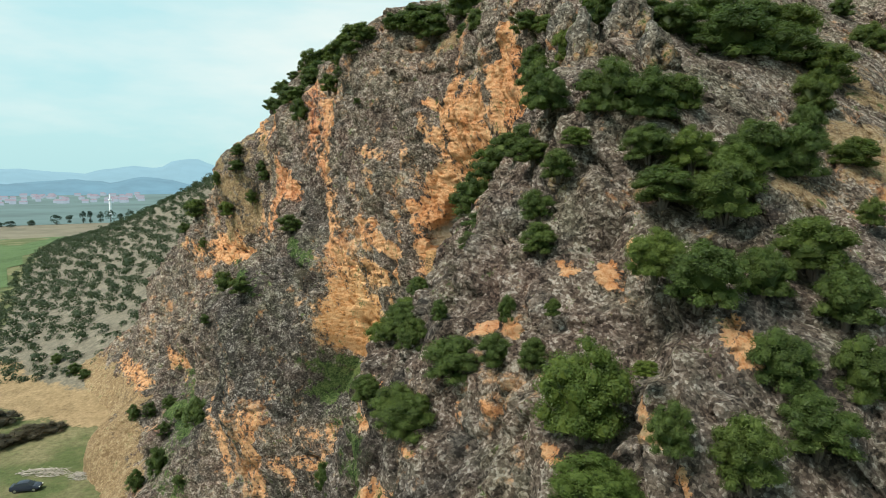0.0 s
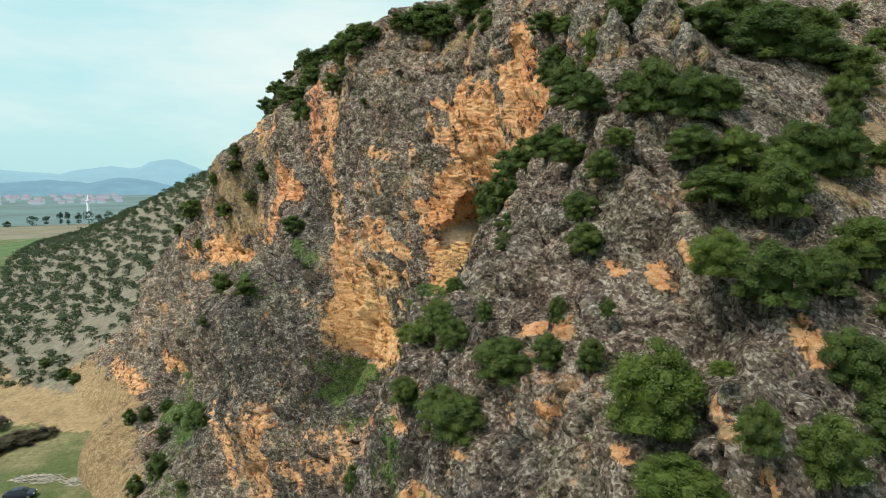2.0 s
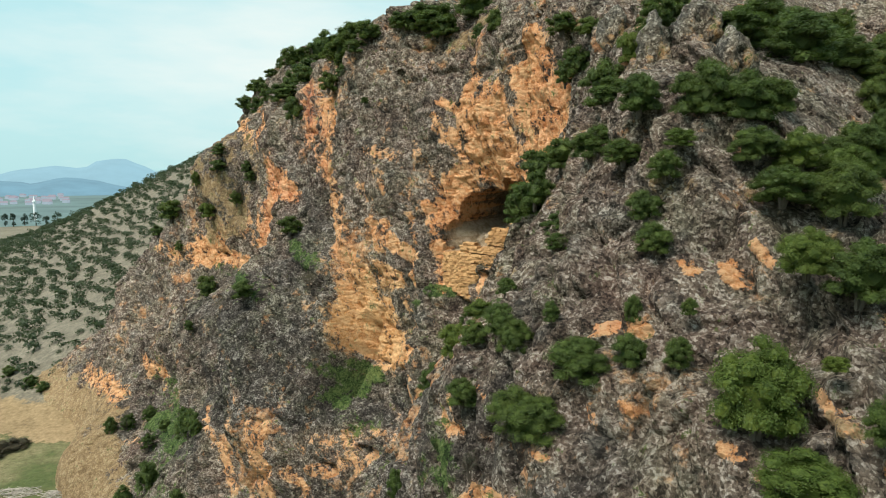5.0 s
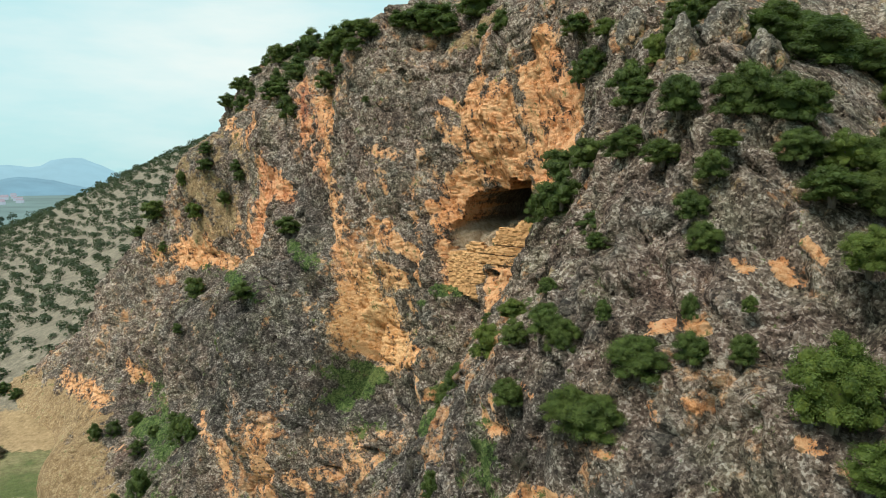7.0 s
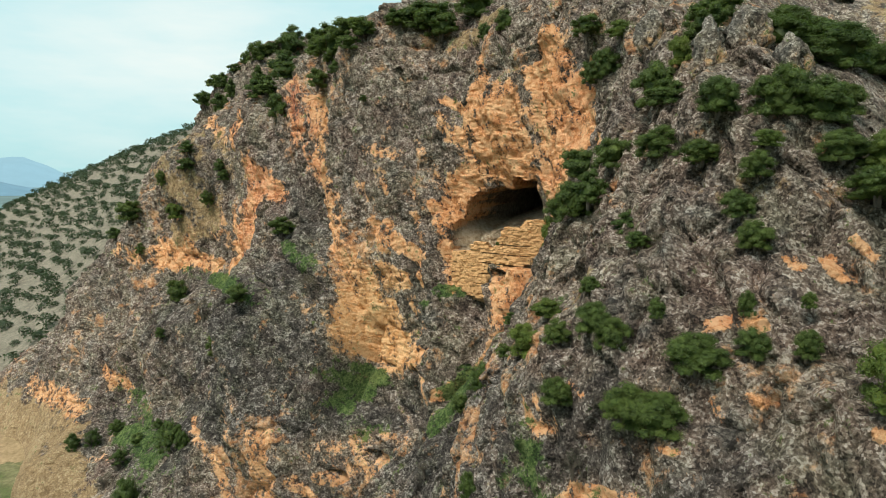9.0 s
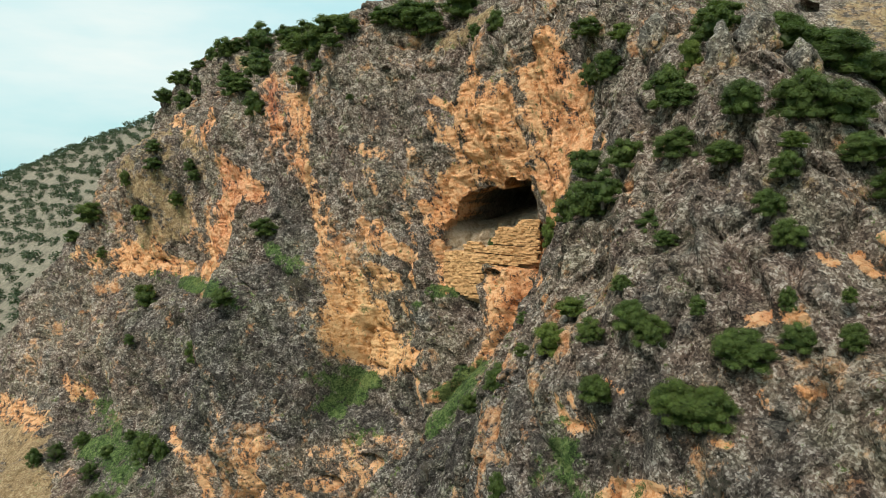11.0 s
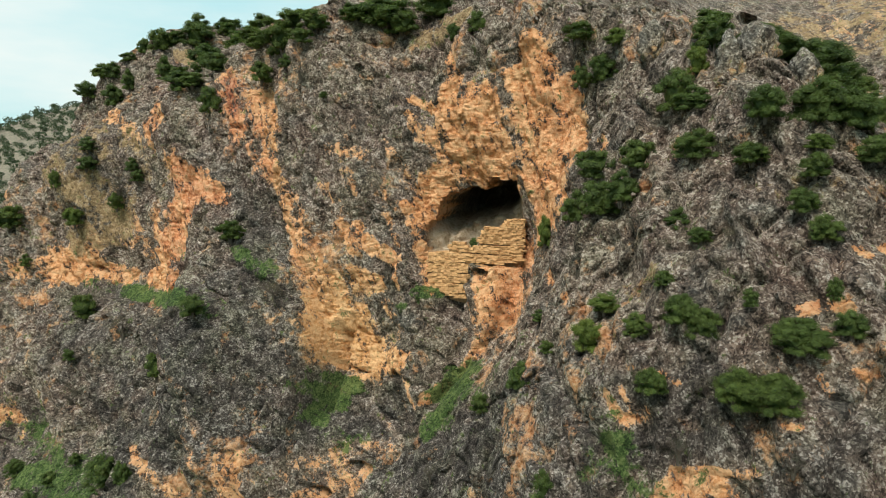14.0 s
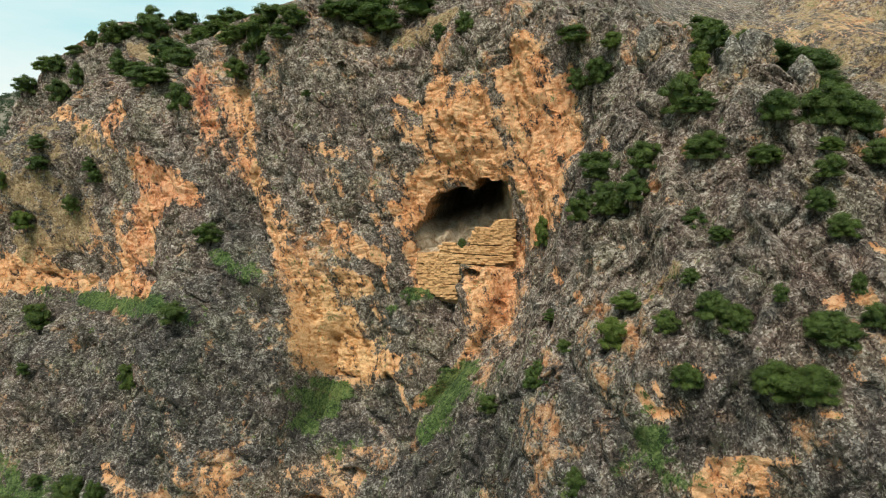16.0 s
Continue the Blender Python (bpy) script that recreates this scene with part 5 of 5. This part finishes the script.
def stone_mesh(seed):
    rng = random.Random(seed)
    bm = bmesh.new()
    bmesh.ops.create_cube(bm, size=1.0)
    bmesh.ops.bevel(bm, geom=list(bm.edges), offset=0.13, segments=1, affect="EDGES")
    for v in bm.verts:
        v.co += Vector([rng.uniform(-0.09, 0.09) for _ in range(3)])
    me = bpy.data.meshes.new("stone")
    bm.to_mesh(me)
    bm.free()
    me.materials.append(STONE)
    return me


STONES = [stone_mesh(s) for s in range(8)]
rng = random.Random(8)


def lay_stone(mid_u, zc, wide, tall, deep):
    ob = new("stone", STONES[rng.randrange(8)])
    here, ahead = wall_point(mid_u, zc, deep), wall_point(mid_u + 0.02, zc, deep)
    turn = math.atan2((ahead - here).y, (ahead - here).x)
    ob.parent = masonry
    ob.matrix_basis = Matrix.LocRotScale(here, Euler((rng.uniform(-0.05, 0.05), rng.uniform(-0.07, 0.07), turn + rng.uniform(-0.08, 0.08))), (wide * 1.20, 0.95, tall * 1.24))


z, course = 36.6, 0
while z < 45.6:
    tall = rng.uniform(0.20, 0.30)
    slot = course % 4 == 1
    u = rng.uniform(0, 0.03)
    while u < 1.0:
        wide = rng.uniform(0.26, 0.62)
        mid_u = u + wide / WALL_LONG / 2
        zc = z + tall / 2 + 0.12 * math.sin(mid_u * 5)
        if mid_u < 1.0 and wall_foot(mid_u) - 0.3 < zc < wall_top(mid_u) - 0.05:
            lay_stone(mid_u, zc, wide, tall * rng.uniform(0.85, 1.06), -0.20 + rng.uniform(-0.035, 0.035))
            gone = math.sin(course * 3.1 + mid_u * 9) + rng.uniform(-0.5, 0.5)
            if slot and z < 42.6 and gone < -0.25:
                lay_stone(mid_u, z + tall + 0.07 + 0.12 * math.sin(mid_u * 5), wide, 0.15, -0.22)
        u += wide / WALL_LONG
    z += tall + (0.15 if slot and z < 42.6 else -0.02)
    course += 1

# the small bush that grows inside the cave
c = build_shrub(77, LEAF, 9, 140, 0.040, 0.12, 3, "small dark bush growing behind the ruined wall")
c.matrix_basis = Matrix.LocRotScale((3.6, 72.2, 41.6), Euler((0, 0, 1)), (1.3, 1.3, 2.1))


# ---- the parked car ----
PAINT = plain_material("car_paint", (0.030, 0.036, 0.052), 0.25, 0.3, 0.1)
GLASS = plain_material("car_glass", (0.02, 0.025, 0.03), 0.08, 0.0, 0.1)
RUBBER = plain_material("tyre_rubber", (0.02, 0.02, 0.02), 0.85)
ALLOY = plain_material("alloy", (0.45, 0.45, 0.46), 0.35, 0.9, 0.05)
LAMP = plain_material("lamp_glass", (0.65, 0.65, 0.62), 0.15, 0.0, 0.05)
TAIL = plain_material("tail_glass", (0.30, 0.015, 0.012), 0.2, 0.0, 0.05)


def loft(bm, rings):
    rows = [[bm.verts.new(p) for p in ring] for ring in rings]
    n = len(rows[0])
    for r0, r1 in zip(rows, rows[1:]):
        for k in range(n):
            bm.faces.new((r0[k], r0[(k + 1) % n], r1[(k + 1) % n], r1[k]))
    bm.faces.new(rows[0][::-1])
    bm.faces.new(rows[-1])
    bmesh.ops.recalc_face_normals(bm, faces=bm.faces)


def build_car():
    car = tagged(new("car"), "dark blue saloon car parked on the grass", "car")
    bm = bmesh.new()
    rings = []
    for x, lo, hi, w in ((-2.2, 0.42, 0.82, 0.70), (-2.05, 0.30, 0.95, 0.84), (-1.2, 0.22, 0.99, 0.90), (0.6, 0.22, 0.95, 0.90), (1.5, 0.24, 0.88, 0.88), (2.05, 0.30, 0.74, 0.80), (2.2, 0.40, 0.62, 0.66)):
        rings.append([(x, -w, lo + 0.06), (x, -w * 1.02, (lo + hi) / 2), (x, -w * 0.94, hi), (x, 0, hi + 0.03), (x, w * 0.94, hi), (x, w * 1.02, (lo + hi) / 2), (x, w, lo + 0.06), (x, 0, lo)])
    loft(bm, rings)
    body = part("body", bm, PAINT, car)
    bm = bmesh.new()
    rings = []
    for x, z, w in ((-1.75, 0.97, 0.78), (-1.05, 1.36, 0.62), (-0.2, 1.44, 0.62), (0.45, 1.38, 0.62), (1.15, 0.93, 0.78)):
        rings.append([(x, -0.80, 0.93), (x, -w, z), (x, 0, z + 0.03), (x, w, z), (x, 0.80, 0.93)])
    loft(bm, rings)
    part("glasshouse", bm, GLASS, car, "dark tinted windows")
    bm = bmesh.new()
    rings = [[(x, -w, z - 0.03), (x, -w, z + 0.025), (x, 0, z + 0.055), (x, w, z + 0.025), (x, w, z - 0.03)] for x, z, w in ((-1.12, 1.35, 0.60), (-0.2, 1.44, 0.635), (0.5, 1.375, 0.60))]
    loft(bm, rings)
    part("roof", bm, PAINT, car)
    for sx in (-1.32, 1.36):
        for sy in (-1, 1):
            bm = bmesh.new()
            bmesh.ops.create_cone(bm, cap_ends=True, segments=20, radius1=0.32, radius2=0.32, depth=0.22, matrix=pose(sx, sy * 0.80, 0.32, 90))
            tyre = part("tyre", bm, RUBBER, car)
            bm = bmesh.new()
            bmesh.ops.create_cone(bm, cap_ends=True, segments=14, radius1=0.20, radius2=0.20, depth=0.235, matrix=pose(sx, sy * 0.80, 0.32, 90))
            part("rim", bm, ALLOY, tyre, "bright alloy rim")
    for sy in (-0.58, 0.58):
        for x, mat, nm in ((2.12, LAMP, "headlight"), (-2.12, TAIL, "tail_light")):
            bm = bmesh.new()
            box(bm, (0.14, 0.34, 0.14), pose(x, sy, 0.66 if x > 0 else 0.76), 0.03)
            part(nm, bm, mat, car)
        bm = bmesh.new()
        box(bm, (0.16, 0.14, 0.12), pose(0.85, sy * 1.62, 1.0), 0.03)
        part("wing_mirror", bm, PAINT, car)
    return car


car = build_car()
car.matrix_basis = Matrix.LocRotScale((-65.5, 96.5, float(land(np.array(-65.5), np.array(96.5))) + 0.02), Euler((0, 0, radians(12))), (1, 1, 1))


# ---- heaps of cut branches by the car ----
def branch_heap(seed, x, y, n, rx, ry):
    rng = random.Random(seed)
    bm = bmesh.new()
    for _ in range(n):
        r, ang = math.sqrt(rng.random()), rng.uniform(0, 6.28)
        cx, cy = rx * r * math.cos(ang), ry * r * math.sin(ang)
        turn, long = rng.uniform(-0.7, 0.7), rng.uniform(0.8, 2.2)
        zc = 0.08 + rng.random() * 0.55 * (1 - r)
        d = Vector((math.cos(turn), math.sin(turn), rng.uniform(-0.12, 0.12))) * long / 2
        limb(bm, Vector((cx, cy, zc)) - d, Vector((cx, cy, zc)) + d, rng.uniform(0.03, 0.06), 0.02, 4)
    me = bpy.data.meshes.new("branch_heap")
    bm.to_mesh(me)
    bm.free()
    me.materials.append(TWIG)
    ob = new("branch_heap", me)
    ob.location = (x, y, 1.0)
    return tagged(ob, "grey heap of cut branches lying on the grass", "branch heap", "heaps of branches", kind="stuff")


TWIG = plain_material("dry_branch", (0.30, 0.27, 0.23), 0.9, vary=0.5, scale=2.0)
branch_heap(1, -66.0, 102.5, 150, 4.2, 1.7)
branch_heap(2, -58.6, 101.5, 110, 2.6, 1.6)


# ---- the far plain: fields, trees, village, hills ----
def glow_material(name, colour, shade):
    """Distance: mostly the light of the air in front of it, painted on as emission."""
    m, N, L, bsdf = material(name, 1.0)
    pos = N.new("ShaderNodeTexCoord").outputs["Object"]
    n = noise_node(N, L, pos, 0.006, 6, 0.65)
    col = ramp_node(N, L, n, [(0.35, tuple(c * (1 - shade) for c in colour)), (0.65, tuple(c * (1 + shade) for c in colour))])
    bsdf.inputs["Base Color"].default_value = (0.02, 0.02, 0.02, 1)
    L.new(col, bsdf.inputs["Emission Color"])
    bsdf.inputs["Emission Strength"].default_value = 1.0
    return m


def hills(name, dist, centre, width, crests, mat, label):
    """A long far ridge across the valley's mouth. crests: bearing, height and breadth of its tops."""
    bear = np.linspace(centre - width / 2, centre + width / 2, 160)
    h = np.full(len(bear), 4.0)
    for b0, top, spread in crests:
        h = np.maximum(h, top * np.exp(-((bear - b0) / spread) ** 2))
    p = np.stack([bear * 10, np.zeros_like(bear), np.zeros_like(bear)], -1)
    h = h * (1 + 0.05 * value_noise(p, 9.0, 97) + 0.03 * value_noise(p, 3.0, 98))
    rows = []
    for k, (f, d) in enumerate(((-0.02, 0.90), (0.45, 0.94), (0.8, 0.97), (1.0, 1.0), (0.3, 1.04), (-0.02, 1.06))):
        r = dist * d
        rows.append(np.stack([r * np.sin(np.radians(bear)), r * np.cos(np.radians(bear)), -6 + h * f], -1))
    g = np.stack(rows)
    idx = np.arange(g.shape[0] * g.shape[1]).reshape(g.shape[:2])
    quads = np.stack([idx[:-1, :-1], idx[:-1, 1:], idx[1:, 1:], idx[1:, :-1]], -1).reshape(-1, 4)
    return tagged(sheet(name, g.reshape(-1, 3), quads, mat), label, "backdrop", kind="structure")


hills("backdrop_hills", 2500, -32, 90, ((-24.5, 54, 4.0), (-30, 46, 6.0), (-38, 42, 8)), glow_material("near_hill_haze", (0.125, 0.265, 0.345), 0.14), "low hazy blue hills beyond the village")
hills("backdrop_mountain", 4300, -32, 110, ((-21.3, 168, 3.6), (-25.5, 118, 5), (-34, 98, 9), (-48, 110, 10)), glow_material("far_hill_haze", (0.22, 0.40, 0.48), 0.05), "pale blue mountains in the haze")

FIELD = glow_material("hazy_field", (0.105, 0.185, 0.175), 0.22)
NEAR_FIELD = soil_material("green_field", (0.045, 0.075, 0.025), (0.068, 0.110, 0.04), (0.095, 0.14, 0.055), 0.02)
DRY_FIELD = soil_material("ploughed_field", (0.11, 0.10, 0.07), (0.16, 0.14, 0.10), (0.21, 0.185, 0.13), 0.02)


def field(name, near, far, left, right, mat, label, lift):
    """A field that lies between two distances and two bearings, draped on the plain."""
    d, b = np.linspace(near, far, 40), np.radians(np.linspace(left, right, 40))
    D, B = np.meshgrid(d, b)
    x, y = (D * np.sin(B)).ravel(), (D * np.cos(B)).ravel()
    p = np.stack([x, y, land(x, y) + lift], -1)
    idx = np.arange(40 * 40).reshape(40, 40)
    quads = np.stack([idx[:-1, :-1], idx[:-1, 1:], idx[1:, 1:], idx[1:, :-1]], -1).reshape(-1, 4)
    quads = quads[(p[quads][:, :, 2] < 2.0).all(1)]
    return tagged(sheet(name, p, quads, mat), label, "field", kind="structure")


field("field_green", 330, 690, -60, -20, NEAR_FIELD, "green field on the plain", 0.25)
field("field_dry", 690, 880, -60, -20, DRY_FIELD, "dry ploughed strips on the plain", 0.25)
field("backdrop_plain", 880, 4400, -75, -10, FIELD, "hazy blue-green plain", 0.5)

FAR_LEAF = leaf_material("far_tree_leaves", (0.030, 0.055, 0.050), (0.060, 0.095, 0.085))
rng = np.random.default_rng(21)
for bearing, dist, tall, wide in ((-31.0, 880, 13, 15), (-29.2, 890, 20, 8), (-28.7, 880, 19, 7), (-28.0, 890, 16, 9), (-27.3, 880, 21, 16), (-25.9, 890, 18, 13), (-24.6, 880, 20, 19), (-33.9, 860, 9, 14), (-23.2, 900, 17, 14), (-35.4, 840, 11, 9), (-30.1, 900, 11, 10), (-26.6, 900, 12, 9), (-32.6, 880, 7, 10), (-34.6, 870, 7, 10)):
    tree = tagged(new("tree"), "dark leafy tree in a row across the plain", "tree", "row of trees on the plain")
    p, o = crown_points(rng, crown_lobes(rng, 8), 45, 0.15)
    quads_part("crown", leaf_quads(rng, p * (wide, wide, tall * 0.86) + (0, 0, tall * 0.12), o, 0.9), FAR_LEAF, tree)
    bm = bmesh.new()
    limb(bm, (0, 0, -0.5), (0, 0, tall * 0.5), 0.5, 0.25, 6)
    part("trunk", bm, BARK, tree)
    x, y = dist * math.sin(radians(bearing)), dist * math.cos(radians(bearing))
    tree.location = (x, y, float(land(np.array(x), np.array(y))))

MAST = plain_material("white_mast", (0.75, 0.77, 0.78), 0.6, vary=0.06)
x, y = 1000 * math.sin(radians(-27.27)), 1000 * math.cos(radians(-27.27))
mast = tagged(new("tower"), "slim white tower standing on the plain", "tower")
bm = bmesh.new()
limb(bm, (0, 0, 0), (0, 0, 24), 1.9, 1.7, 12)
part("shaft", bm, MAST, mast)
bm = bmesh.new()
limb(bm, (0, 0, 24), (0, 0, 25), 2.6, 2.6, 12)
part("gallery", bm, MAST, mast)
bm = bmesh.new()
limb(bm, (0, 0, 25), (0, 0, 32), 1.5, 0.2, 12)
part("spire", bm, MAST, mast)
mast.location = (x, y, float(land(np.array(x), np.array(y))))

# the houses glow faintly too: haze painted into their colours
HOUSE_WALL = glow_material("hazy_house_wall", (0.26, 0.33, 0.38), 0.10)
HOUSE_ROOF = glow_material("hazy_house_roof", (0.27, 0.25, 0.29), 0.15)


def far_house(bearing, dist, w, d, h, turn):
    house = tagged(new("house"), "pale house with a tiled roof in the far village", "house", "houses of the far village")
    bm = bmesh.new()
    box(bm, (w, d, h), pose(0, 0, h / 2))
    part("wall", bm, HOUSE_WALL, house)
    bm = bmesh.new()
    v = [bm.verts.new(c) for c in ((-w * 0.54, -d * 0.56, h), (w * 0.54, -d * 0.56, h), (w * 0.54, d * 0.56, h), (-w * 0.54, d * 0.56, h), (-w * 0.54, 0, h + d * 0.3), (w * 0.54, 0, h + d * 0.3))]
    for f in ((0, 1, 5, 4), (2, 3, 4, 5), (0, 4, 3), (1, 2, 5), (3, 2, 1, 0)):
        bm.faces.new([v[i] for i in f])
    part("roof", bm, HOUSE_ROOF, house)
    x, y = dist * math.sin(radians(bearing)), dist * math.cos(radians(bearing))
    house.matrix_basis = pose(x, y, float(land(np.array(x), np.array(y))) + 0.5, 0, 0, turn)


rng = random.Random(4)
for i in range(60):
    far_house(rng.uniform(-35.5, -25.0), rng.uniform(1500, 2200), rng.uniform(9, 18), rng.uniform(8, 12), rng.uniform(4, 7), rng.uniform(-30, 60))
